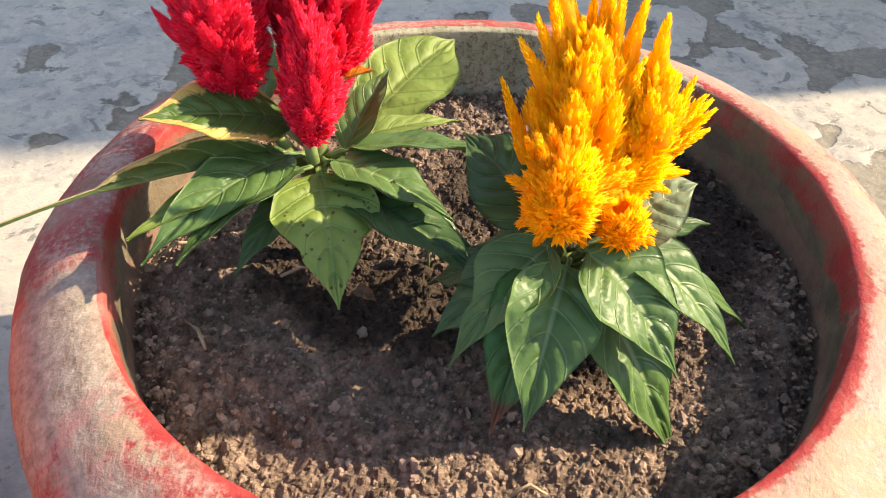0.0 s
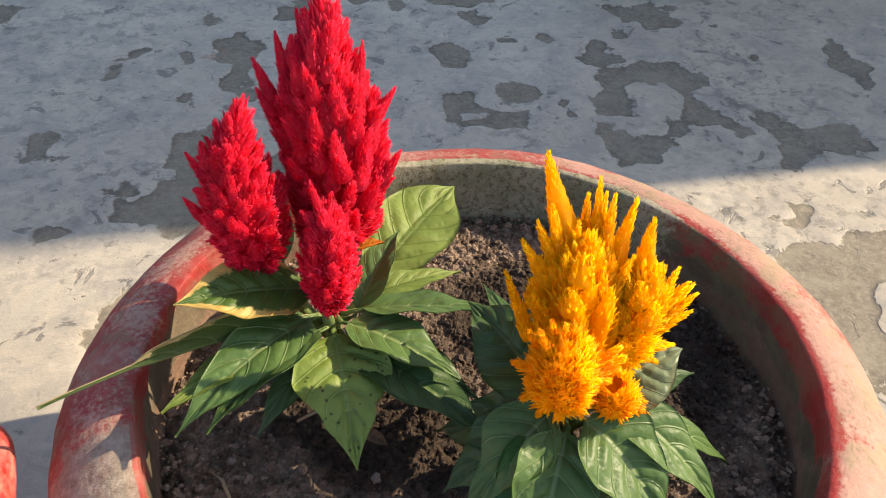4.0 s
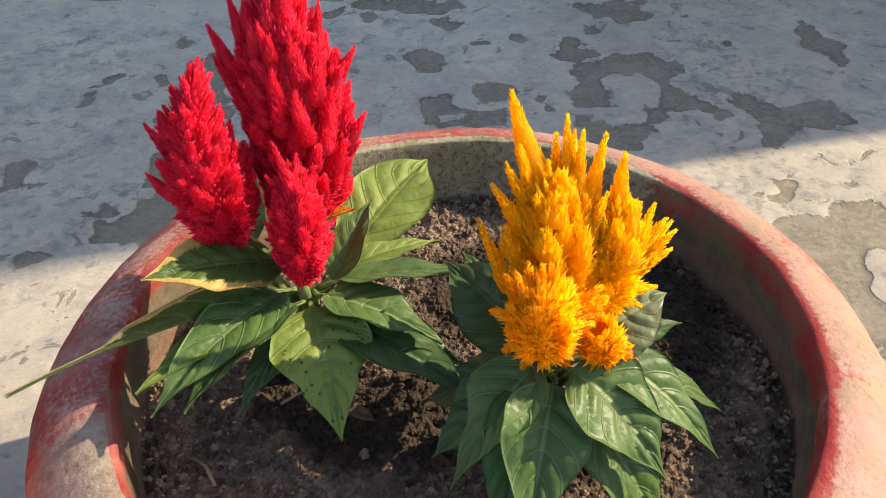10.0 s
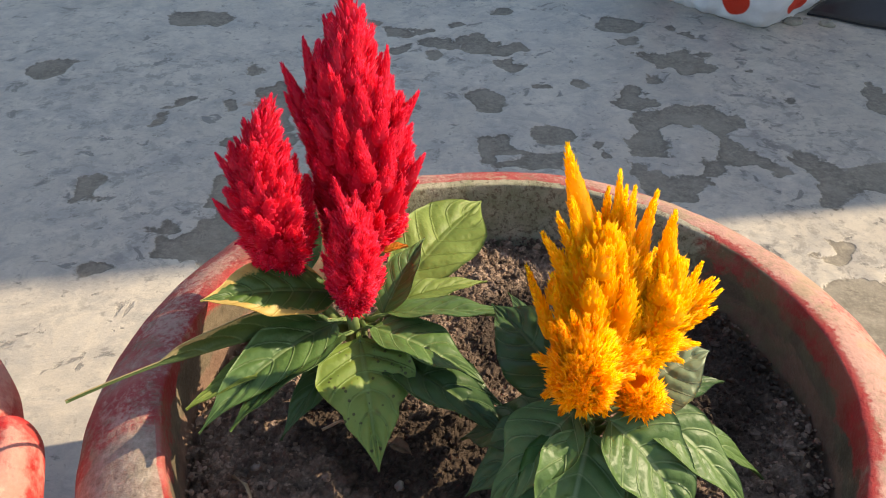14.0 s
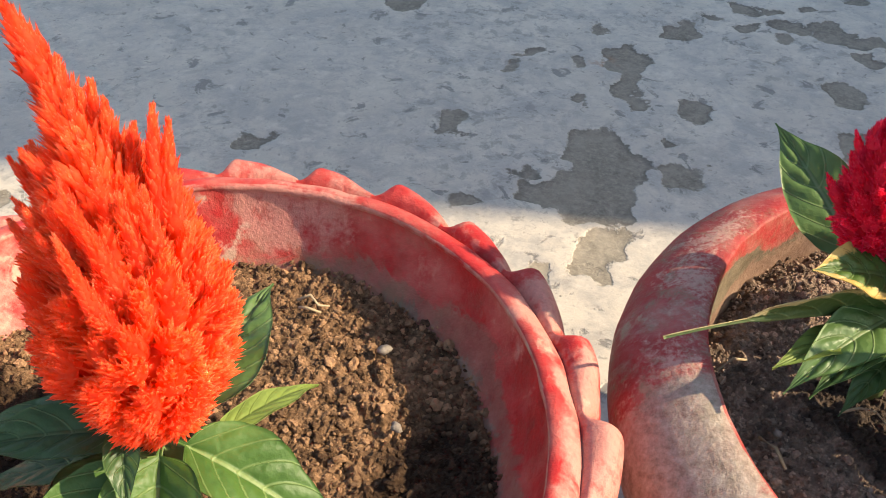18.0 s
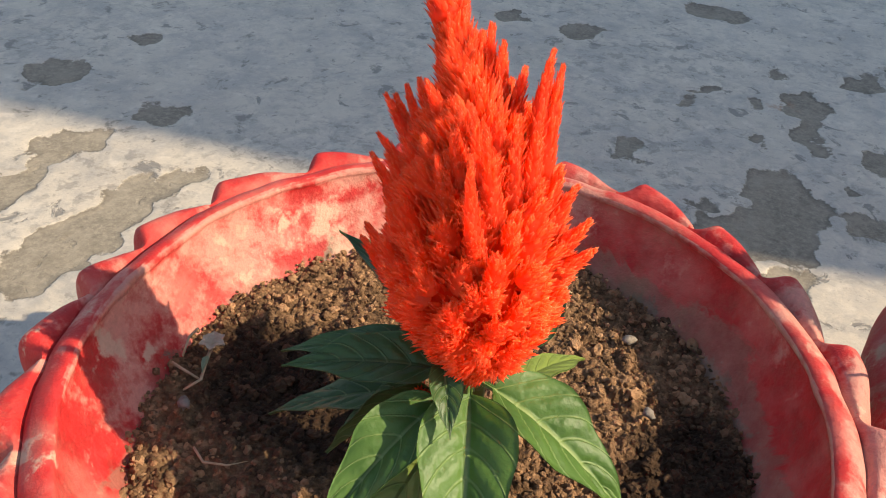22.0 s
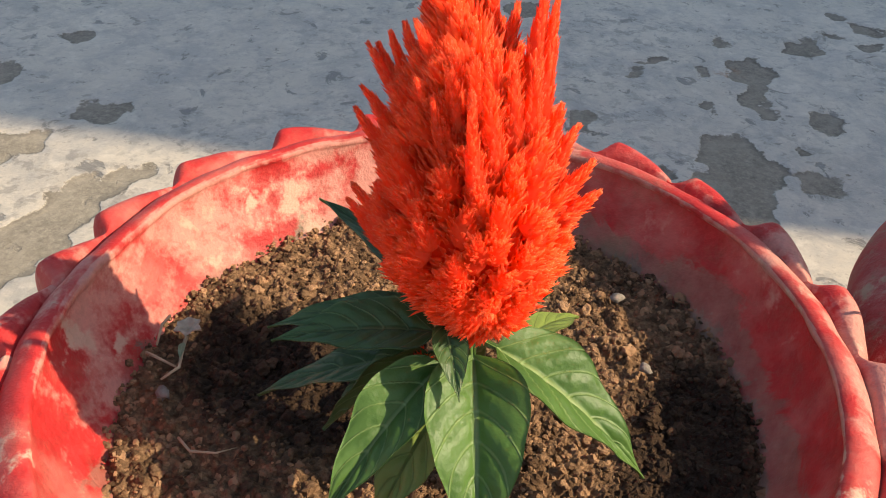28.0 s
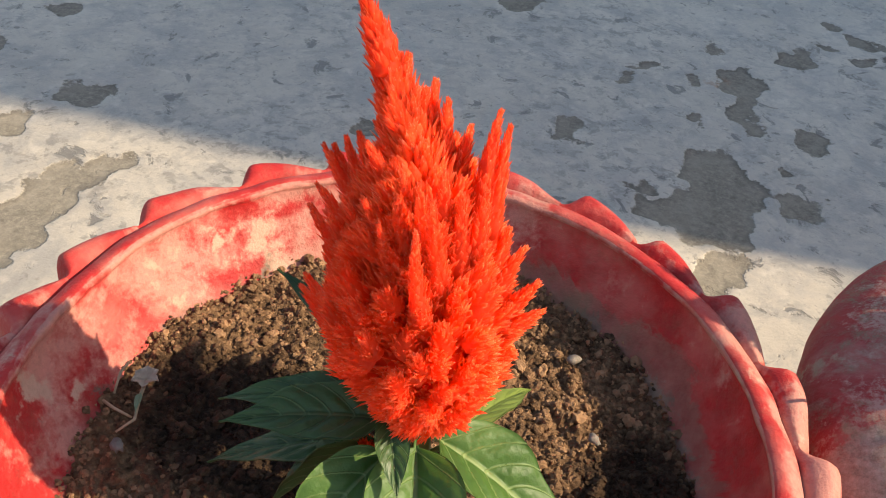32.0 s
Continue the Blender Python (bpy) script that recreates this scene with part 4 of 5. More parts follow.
def put_spike(plume, root, point, radius):
    """One of the spikes that stand out of a plume."""
    o, material, size, width = SPIKES[plume.name]
    root, point = Vector(root) - o, Vector(point) - o
    b = Bristles(len(plume.children) + 40 * len(plume.name))
    long = (point - root).length
    b.spire(root, point, radius * 1.3, int(26 + long * 2600), size * 0.85, width, 0.20, 0.04)
    return part("spike", b.mesh("spike", material), plume)


def put_stem(thing, points, radii, material=None):
    o = thing.location
    return part("stem", stem_mesh([Vector(p) - o for p in points], radii, material or STEM), thing)


# crimson plant
red = plant("celosia with three crimson feathery plumes in the round pot", (-0.045, 0.236, SOIL1))
put_stem(red, [(-0.045, 0.236, 0.150), (-0.046, 0.234, 0.185), (-0.045, 0.237, 0.215), (-0.045, 0.242, 0.24)], [0.0042, 0.0036, 0.003, 0.0025])
put_stem(red, [(-0.046, 0.234, 0.190), (-0.058, 0.233, 0.212), (-0.068, 0.233, 0.232)], [0.0025, 0.0022, 0.002])
put_stem(red, [(-0.046, 0.234, 0.190), (-0.046, 0.227, 0.208), (-0.046, 0.222, 0.222)], [0.0025, 0.0022, 0.002])
head = put_plume(red, [(-0.0476, 0.2464, 0.2155, 0.0065), (-0.0457, 0.2482, 0.2278, 0.0111), (-0.0436, 0.2500, 0.2397, 0.0155), (-0.0427, 0.2521, 0.2534, 0.0176), (-0.0438, 0.2540, 0.2665, 0.0177), (-0.0452, 0.2562, 0.2811, 0.0165), (-0.0470, 0.2580, 0.2930, 0.0119), (-0.0455, 0.2594, 0.3026, 0.0087), (-0.0444, 0.2608, 0.3119, 0.0059), (-0.0452, 0.2618, 0.3184, 0.0018)], RED_PLUME, 1, "tall crimson plume", 150, (0.009, 0.018), 0.0034, 0.0034, 0.0010, 60, 0.62, 0.75)
put_spike(head, (-0.0453, 0.2606, 0.3101), (-0.0456, 0.2624, 0.3223), 0.0017)
put_spike(head, (-0.0503, 0.2601, 0.3003), (-0.0535, 0.2629, 0.3126), 0.0019)
put_spike(head, (-0.0578, 0.2577, 0.2911), (-0.0605, 0.2600, 0.3061), 0.0021)
put_spike(head, (-0.0626, 0.2564, 0.2822), (-0.0684, 0.2587, 0.2974), 0.0022)
put_spike(head, (-0.0611, 0.2544, 0.2755), (-0.0676, 0.2553, 0.2882), 0.0022)
put_spike(head, (-0.0360, 0.2577, 0.2846), (-0.0328, 0.2614, 0.3027), 0.0021)
put_spike(head, (-0.0326, 0.2550, 0.2728), (-0.0223, 0.2573, 0.2886), 0.0026)
put_spike(head, (-0.0295, 0.2504, 0.2520), (-0.0203, 0.2512, 0.2676), 0.0027)
put_spike(head, (-0.0340, 0.2485, 0.2433), (-0.0226, 0.2487, 0.2579), 0.0027)
put_spike(head, (-0.0476, 0.2500, 0.2865), (-0.0502, 0.2455, 0.3031), 0.0023)
put_spike(head, (-0.0516, 0.2467, 0.2709), (-0.0576, 0.2410, 0.2860), 0.0025)
put_spike(head, (-0.0431, 0.2482, 0.2811), (-0.0408, 0.2431, 0.3003), 0.0021)
put_spike(head, (-0.0377, 0.2510, 0.2795), (-0.0342, 0.2487, 0.2975), 0.0021)
put_spike(head, (-0.0346, 0.2513, 0.2681), (-0.0257, 0.2509, 0.2860), 0.0024)
put_spike(head, (-0.0522, 0.2471, 0.2469), (-0.0585, 0.2451, 0.2604), 0.0025)
head = put_plume(red, [(-0.0697, 0.2341, 0.2315, 0.0082), (-0.0708, 0.2343, 0.2386, 0.0129), (-0.0723, 0.2347, 0.2508, 0.0138), (-0.0729, 0.2350, 0.2624, 0.0131), (-0.0739, 0.2354, 0.2734, 0.0098), (-0.0721, 0.2356, 0.2830, 0.0066), (-0.0701, 0.2358, 0.2891, 0.0036), (-0.0687, 0.2360, 0.2931, 0.0014)], RED_PLUME, 2, "shorter crimson side plume", 90, (0.008, 0.016), 0.0032, 0.0033, 0.0010, 56, 0.62, 0.8)
put_spike(head, (-0.0707, 0.2357, 0.2850), (-0.0676, 0.2361, 0.2972), 0.0015)
put_spike(head, (-0.0824, 0.2351, 0.2646), (-0.0884, 0.2354, 0.2761), 0.0019)
put_spike(head, (-0.0852, 0.2346, 0.2484), (-0.0920, 0.2349, 0.2578), 0.0022)
put_spike(head, (-0.0766, 0.2353, 0.2713), (-0.0812, 0.2356, 0.2820), 0.0017)
put_spike(head, (-0.0743, 0.2345, 0.2783), (-0.0768, 0.2339, 0.2900), 0.0015)
put_spike(head, (-0.0724, 0.2336, 0.2810), (-0.0722, 0.2320, 0.2934), 0.0015)
put_spike(head, (-0.0706, 0.2354, 0.2756), (-0.0666, 0.2358, 0.2875), 0.0015)
put_spike(head, (-0.0693, 0.2352, 0.2691), (-0.0642, 0.2356, 0.2815), 0.0017)
put_spike(head, (-0.0769, 0.2345, 0.2435), (-0.0866, 0.2344, 0.2399), 0.0020)
put_spike(head, (-0.0657, 0.2363, 0.2544), (-0.0588, 0.2381, 0.2649), 0.0022)
head = put_plume(red, [(-0.0445, 0.2216, 0.2197, 0.0024), (-0.0440, 0.2219, 0.2253, 0.0064), (-0.0438, 0.2225, 0.2353, 0.0094), (-0.0440, 0.2232, 0.2471, 0.0084), (-0.0436, 0.2238, 0.2562, 0.0057), (-0.0437, 0.2242, 0.2639, 0.0030)], RED_PLUME, 3, "small crimson front plume", 75, (0.006, 0.013), 0.0028, 0.0030, 0.0009, 52, 0.62, 0.8)
put_spike(head, (-0.0442, 0.2239, 0.2585), (-0.0481, 0.2248, 0.2739), 0.0015)
put_spike(head, (-0.0454, 0.2226, 0.2536), (-0.0513, 0.2222, 0.2633), 0.0015)
put_spike(head, (-0.0430, 0.2247, 0.2555), (-0.0417, 0.2265, 0.2680), 0.0015)
put_spike(head, (-0.0426, 0.2229, 0.2425), (-0.0354, 0.2234, 0.2494), 0.0017)
put_spike(head, (-0.0412, 0.2225, 0.2353), (-0.0333, 0.2226, 0.2365), 0.0018)
put_spike(head, (-0.0462, 0.2225, 0.2353), (-0.0548, 0.2227, 0.2377), 0.0018)
put_leaf(red, (-0.050, 0.231, 0.221), (-0.092, 0.204, 0.239), 0.0270, "leaf with scorched yellow edge", arch=0.12, fold=0.10, roll=-18, blunt=0.25, material=LEAF_YELLOWED)
put_leaf(red, (-0.054, 0.226, 0.212), (-0.135, 0.182, 0.214), 0.0250, "long drooping leaf with a dry pale margin", arch=0.10, fold=0.5, roll=58, drip=0.94, material=LEAF_DRY)
put_leaf(red, (-0.050, 0.228, 0.210), (-0.092, 0.178, 0.204), 0.0240, arch=0.22, roll=-12)
put_leaf(red, (-0.052, 0.226, 0.205), (-0.097, 0.184, 0.209), 0.0170, arch=0.12, blunt=0.5, roll=8, material=LEAF_PALE)
put_leaf(red, (-0.047, 0.224, 0.208), (-0.083, 0.181, 0.202), 0.0200, arch=0.2, roll=14)
put_leaf(red, (-0.046, 0.223, 0.204), (-0.069, 0.189, 0.188), 0.0165, arch=0.15, material=LEAF_SHADED)
put_leaf(red, (-0.044, 0.223, 0.208), (-0.033, 0.175, 0.190), 0.0380, "yellowing leaf with brown spots", arch=0.22, fold=0.10, blunt=0.62, drip=0.38, material=LEAF_SPOTTED)
put_leaf(red, (-0.041, 0.225, 0.210), (0.002, 0.204, 0.203), 0.0260, arch=0.18, roll=-10)
put_leaf(red, (-0.037, 0.220, 0.203), (0.012, 0.188, 0.192), 0.0300, arch=0.14, roll=-8, material=LEAF_SHADED)
# Extra low leaf, added to keep sun off the soil between the plants.
put_leaf(red, (-0.036, 0.226, 0.196), (0.012, 0.212, 0.180), 0.0260, arch=0.14, material=LEAF_SHADED)
put_leaf(red, (-0.037, 0.231, 0.210), (0.017, 0.227, 0.214), 0.0180, arch=0.12, roll=-16)
put_leaf(red, (-0.036, 0.238, 0.208), (0.004, 0.258, 0.205), 0.0140, arch=0.10, material=LEAF_PALE)
put_leaf(red, (-0.037, 0.232, 0.206), (-0.021, 0.257, 0.227), 0.0170, arch=0.12, fold=0.5)
put_leaf(red, (-0.034, 0.250, 0.203), (0.002, 0.305, 0.212), 0.0340, "broad pale green leaf", arch=0.10, blunt=0.9, fold=0.10, roll=14, material=LEAF_PALE)
put_leaf(red, (-0.064, 0.250, 0.210), (-0.1045, 0.307, 0.2345), 0.0330, arch=0.06, fold=0.18, roll=-32)
put_leaf(red, (-0.0354, 0.2384, 0.2339), (-0.0260, 0.2387, 0.2372), 0.0050, "small yellow and red bract", arch=0.10, fold=0.5, material=BRACT)

# golden plant
gold = plant("celosia with golden yellow feathery plumes, in the round pot", (0.036, 0.186, SOIL1))
put_stem(gold, [(0.036, 0.188, 0.150), (0.036, 0.188, 0.185), (0.035, 0.190, 0.215), (0.034, 0.194, 0.235)], [0.0045, 0.0038, 0.003, 0.0025])
head = put_plume(gold, [(0.0376, 0.1929, 0.2240, 0.0077), (0.0370, 0.1958, 0.2338, 0.0113), (0.0364, 0.1993, 0.2452, 0.0132), (0.0358, 0.2026, 0.2563, 0.0116), (0.0357, 0.2053, 0.2653, 0.0083), (0.0354, 0.2069, 0.2706, 0.0041)], YELLOW_PLUME, 4, "main golden plume with a tall pointed tip", 44, (0.010, 0.018), 0.0044, 0.0040, 0.0014, 44, 0.45, 0.6)
put_spike(head, (0.0343, 0.2050, 0.2611), (0.0238, 0.2157, 0.2932), 0.0044)
put_spike(head, (0.0409, 0.2050, 0.2611), (0.0402, 0.2133, 0.2853), 0.0021)
put_spike(head, (0.0414, 0.2058, 0.2605), (0.0429, 0.2136, 0.2797), 0.0019)
put_spike(head, (0.0386, 0.2068, 0.2620), (0.0376, 0.2142, 0.2785), 0.0019)
put_spike(head, (0.0437, 0.2031, 0.2581), (0.0447, 0.2103, 0.2819), 0.0023)
put_spike(head, (0.0466, 0.2015, 0.2527), (0.0515, 0.2100, 0.2808), 0.0030)
put_spike(head, (0.0302, 0.2034, 0.2624), (0.0259, 0.2075, 0.2793), 0.0019)
put_spike(head, (0.0303, 0.2019, 0.2591), (0.0217, 0.2052, 0.2751), 0.0021)
put_spike(head, (0.0288, 0.1998, 0.2518), (0.0175, 0.2034, 0.2691), 0.0025)
put_spike(head, (0.0225, 0.1958, 0.2338), (0.0135, 0.2027, 0.2567), 0.0022)
put_spike(head, (0.0284, 0.1927, 0.2368), (0.0213, 0.1946, 0.2562), 0.0023)
put_spike(head, (0.0457, 0.1973, 0.2470), (0.0513, 0.2005, 0.2661), 0.0025)
put_spike(head, (0.0383, 0.1893, 0.2302), (0.0374, 0.1958, 0.2703), 0.0034)
put_spike(head, (0.0348, 0.1957, 0.2484), (0.0295, 0.1974, 0.2691), 0.0023)
put_spike(head, (0.0427, 0.1950, 0.2443), (0.0419, 0.1976, 0.2664), 0.0025)
put_spike(head, (0.0364, 0.1926, 0.2464), (0.0305, 0.1903, 0.2620), 0.0021)
put_spike(head, (0.0359, 0.2014, 0.2573), (0.0339, 0.2052, 0.2749), 0.0021)
put_spike(head, (0.0459, 0.2031, 0.2513), (0.0484, 0.2102, 0.2682), 0.0021)
head = put_plume(gold, [(0.0318, 0.1800, 0.2215, 0.0053), (0.0315, 0.1806, 0.2266, 0.0092), (0.0313, 0.1815, 0.2356, 0.0104), (0.0311, 0.1822, 0.2433, 0.0078), (0.0308, 0.1827, 0.2475, 0.0034)], AMBER_PLUME, 5, "low rounded golden plume", 60, (0.006, 0.011), 0.0030, 0.0050, 0.0016, 24, 0.7)
put_spike(head, (0.0272, 0.1817, 0.2378), (0.0199, 0.1830, 0.2511), 0.0019)
put_spike(head, (0.0277, 0.1805, 0.2414), (0.0221, 0.1803, 0.2544), 0.0017)
put_spike(head, (0.0295, 0.1821, 0.2422), (0.0260, 0.1834, 0.2550), 0.0017)
put_spike(head, (0.0312, 0.1810, 0.2409), (0.0300, 0.1815, 0.2558), 0.0017)
put_spike(head, (0.0332, 0.1817, 0.2378), (0.0327, 0.1833, 0.2540), 0.0017)
put_spike(head, (0.0248, 0.1813, 0.2345), (0.0159, 0.1818, 0.2387), 0.0019)
put_spike(head, (0.0268, 0.1810, 0.2311), (0.0202, 0.1802, 0.2231), 0.0019)
put_spike(head, (0.0353, 0.1790, 0.2308), (0.0385, 0.1759, 0.2201), 0.0023)
put_spike(head, (0.0386, 0.1815, 0.2356), (0.0475, 0.1824, 0.2452), 0.0024)
put_spike(head, (0.0405, 0.1812, 0.2334), (0.0495, 0.1820, 0.2414), 0.0023)
put_spike(head, (0.0379, 0.1801, 0.2321), (0.0457, 0.1793, 0.2335), 0.0023)
put_spike(head, (0.0287, 0.1797, 0.2275), (0.0253, 0.1777, 0.2180), 0.0019)
head = put_plume(gold, [(0.0515, 0.1948, 0.2247, 0.0063), (0.0535, 0.1967, 0.2331, 0.0091), (0.0562, 0.1989, 0.2432, 0.0086), (0.0566, 0.2011, 0.2530, 0.0063), (0.0562, 0.2027, 0.2607, 0.0035)], YELLOW_PLUME, 6, "golden side plume with a comb of points", 36, (0.009, 0.016), 0.0042, 0.0040, 0.0014, 40, 0.45, 0.75)
put_spike(head, (0.0570, 0.2002, 0.2492), (0.0568, 0.2062, 0.2764), 0.0037)
put_spike(head, (0.0597, 0.1989, 0.2432), (0.0625, 0.2026, 0.2601), 0.0021)
put_spike(head, (0.0608, 0.1984, 0.2412), (0.0669, 0.2025, 0.2595), 0.0022)
put_spike(head, (0.0618, 0.1982, 0.2402), (0.0708, 0.2014, 0.2546), 0.0020)
put_spike(head, (0.0633, 0.1993, 0.2381), (0.0736, 0.2037, 0.2515), 0.0018)
put_spike(head, (0.0622, 0.1976, 0.2372), (0.0741, 0.2005, 0.2505), 0.0022)
put_spike(head, (0.0603, 0.1963, 0.2359), (0.0725, 0.1974, 0.2457), 0.0022)
put_spike(head, (0.0574, 0.1962, 0.2310), (0.0698, 0.1963, 0.2314), 0.0024)
put_spike(head, (0.0510, 0.1984, 0.2412), (0.0477, 0.2023, 0.2588), 0.0023)
put_spike(head, (0.0531, 0.1964, 0.2431), (0.0502, 0.1976, 0.2603), 0.0021)
put_spike(head, (0.0537, 0.1949, 0.2297), (0.0647, 0.1932, 0.2264), 0.0022)
head = put_plume(gold, [(0.0511, 0.1810, 0.2171, 0.0025), (0.0505, 0.1810, 0.2223, 0.0061), (0.0488, 0.1810, 0.2287, 0.0046)], AMBER_PLUME, 7, "small golden plume at the foot", 24, (0.005, 0.009), 0.0028, 0.0046, 0.0015, 22, 0.7)
put_spike(head, (0.0512, 0.1810, 0.2236), (0.0620, 0.1810, 0.2136), 0.0021)
put_spike(head, (0.0502, 0.1810, 0.2249), (0.0595, 0.1810, 0.2210), 0.0019)
put_spike(head, (0.0500, 0.1800, 0.2247), (0.0546, 0.1790, 0.2153), 0.0019)
put_leaf(gold, (0.032, 0.184, 0.214), (0.001, 0.158, 0.184), 0.0290, arch=0.26, fold=0.2, blunt=0.1, drip=0.35)
put_leaf(gold, (0.033, 0.180, 0.210), (0.014, 0.143, 0.172), 0.0290, "dark leaf with a scorched tip", arch=0.20, roll=-10, material=LEAF_SCORCHED)
# Another added low leaf that blocks sun from the soil to its left.
put_leaf(gold, (0.031, 0.184, 0.206), (-0.004, 0.172, 0.182), 0.0300, arch=0.2, material=LEAF_SHADED)
put_leaf(gold, (0.036, 0.178, 0.212), (0.023, 0.139, 0.180), 0.0310, arch=0.22, fold=0.35, roll=-12)
put_leaf(gold, (0.039, 0.179, 0.216), (0.0695, 0.155, 0.186), 0.0330, arch=0.28, fold=0.25, roll=10)
put_leaf(gold, (0.042, 0.177, 0.204), (0.075, 0.150, 0.150), 0.0310, arch=0.22, fold=0.2, roll=8)
put_leaf(gold, (0.049, 0.185, 0.215), (0.091, 0.166, 0.180), 0.0225, arch=0.28, fold=0.25, roll=8)
put_leaf(gold, (0.049, 0.187, 0.206), (0.108, 0.197, 0.162), 0.0190, arch=0.20, roll=5)
put_leaf(gold, (0.046, 0.190, 0.210), (0.077, 0.203, 0.222), 0.0290, "leaf behind the golden plume, coloured pale grey for its sheen", arch=0.15, blunt=0.3, roll=24, ripple=0.3, material=LEAF_GREY_SHEEN)
put_leaf(gold, (0.031, 0.188, 0.213), (0.004, 0.219, 0.227), 0.0330, arch=0.15, roll=-20, material=LEAF_SHADED)
put_leaf(gold, (0.031, 0.196, 0.208), (0.012, 0.250, 0.206), 0.0140, arch=0.12)
put_leaf(gold, (0.032, 0.184, 0.205), (-0.006, 0.203, 0.174), 0.0360, arch=0.18, material=LEAF_SHADED)

# Low and back leaves, mostly hidden, added to shade the soil behind this plant.
put_leaf(gold, (0.040, 0.186, 0.197), (0.062, 0.158, 0.172), 0.0230, arch=0.16, fold=0.2, material=LEAF_SHADED)
put_leaf(gold, (0.044, 0.190, 0.200), (0.088, 0.180, 0.186), 0.0220, arch=0.16, fold=0.2, material=LEAF_SHADED)
put_leaf(gold, (0.040, 0.196, 0.211), (0.068, 0.229, 0.213), 0.0250, arch=0.12, fold=0.25, material=LEAF_SHADED)
put_leaf(gold, (0.036, 0.198, 0.208), (0.047, 0.236, 0.204), 0.0220, arch=0.14, fold=0.25, material=LEAF_SHADED)
put_leaf(gold, (0.046, 0.193, 0.205), (0.090, 0.214, 0.196), 0.0200, arch=0.14, fold=0.25, material=LEAF_SHADED)

# orange plant
orange = plant("celosia with one tall bright orange plume, in the scalloped pot", (-0.273, 0.088, SOIL2))
put_stem(orange, [(-0.273, 0.088, 0.152), (-0.273, 0.088, 0.185), (-0.273, 0.089, 0.215), (-0.275, 0.090, 0.245)], [0.0048, 0.004, 0.0034, 0.0028])
head = put_plume(orange, [(-0.2663, 0.0877, 0.2234, 0.0059), (-0.2690, 0.0888, 0.2279, 0.0128), (-0.2725, 0.0904, 0.2346, 0.0192), (-0.2756, 0.0928, 0.2445, 0.0240), (-0.2782, 0.0959, 0.2572, 0.0252), (-0.2805, 0.0988, 0.2696, 0.0240), (-0.2826, 0.1017, 0.2814, 0.0207), (-0.2850, 0.1044, 0.2927, 0.0169), (-0.2881, 0.1069, 0.3034, 0.0098), (-0.2926, 0.1089, 0.3116, 0.0050), (-0.2974, 0.1108, 0.3195, 0.0030), (-0.3013, 0.1127, 0.3275, 0.0018), (-0.3051, 0.1143, 0.3339, 0.0008)], ORANGE_PLUME, 10, "tall orange plume of many pointed spikes", 250, (0.007, 0.0145), 0.0042, 0.0054, 0.0017, 38, 0.5, 0.85)
put_spike(head, (-0.2961, 0.1094, 0.3136), (-0.3101, 0.1160, 0.3410), 0.0032)
put_spike(head, (-0.2955, 0.1102, 0.3169), (-0.2942, 0.1126, 0.3268), 0.0015)
put_spike(head, (-0.2895, 0.1059, 0.3053), (-0.2894, 0.1081, 0.3207), 0.0023)
put_spike(head, (-0.2879, 0.1065, 0.3037), (-0.2877, 0.1100, 0.3204), 0.0025)
put_spike(head, (-0.2822, 0.1075, 0.3016), (-0.2866, 0.1133, 0.3215), 0.0023)
put_spike(head, (-0.2792, 0.1057, 0.2982), (-0.2818, 0.1106, 0.3187), 0.0025)
put_spike(head, (-0.2756, 0.1053, 0.2923), (-0.2751, 0.1112, 0.3126), 0.0026)
put_spike(head, (-0.2665, 0.1032, 0.2878), (-0.2679, 0.1108, 0.3195), 0.0029)
put_spike(head, (-0.2648, 0.1038, 0.2862), (-0.2652, 0.1118, 0.3154), 0.0028)
put_spike(head, (-0.2985, 0.1015, 0.2764), (-0.3158, 0.1071, 0.2959), 0.0026)
put_spike(head, (-0.2975, 0.1029, 0.2780), (-0.3135, 0.1090, 0.2955), 0.0025)
put_spike(head, (-0.2970, 0.1029, 0.2824), (-0.3093, 0.1081, 0.2999), 0.0024)
put_spike(head, (-0.2953, 0.1022, 0.2878), (-0.3040, 0.1052, 0.3046), 0.0021)
put_spike(head, (-0.2996, 0.0996, 0.2685), (-0.3168, 0.1043, 0.2840), 0.0025)
put_spike(head, (-0.2999, 0.0973, 0.2633), (-0.3173, 0.1010, 0.2785), 0.0027)
put_spike(head, (-0.2932, 0.0933, 0.2653), (-0.3077, 0.0935, 0.2850), 0.0028)
put_spike(head, (-0.2935, 0.0905, 0.2535), (-0.3070, 0.0910, 0.2745), 0.0037)
put_spike(head, (-0.2998, 0.0925, 0.2433), (-0.3165, 0.0956, 0.2563), 0.0030)
put_spike(head, (-0.3015, 0.0926, 0.2372), (-0.3191, 0.0969, 0.2492), 0.0030)
put_spike(head, (-0.2881, 0.0976, 0.2938), (-0.2961, 0.0946, 0.3105), 0.0026)
put_spike(head, (-0.2916, 0.0940, 0.2743), (-0.3020, 0.0924, 0.2928), 0.0026)
put_spike(head, (-0.2847, 0.0890, 0.2664), (-0.2940, 0.0858, 0.2903), 0.0029)
put_spike(head, (-0.2838, 0.0905, 0.2765), (-0.2924, 0.0860, 0.2995), 0.0028)
put_spike(head, (-0.2790, 0.0872, 0.2710), (-0.2861, 0.0816, 0.2978), 0.0026)
put_spike(head, (-0.2778, 0.0886, 0.2769), (-0.2825, 0.0834, 0.3054), 0.0029)
put_spike(head, (-0.2804, 0.0942, 0.2837), (-0.2844, 0.0915, 0.3058), 0.0028)
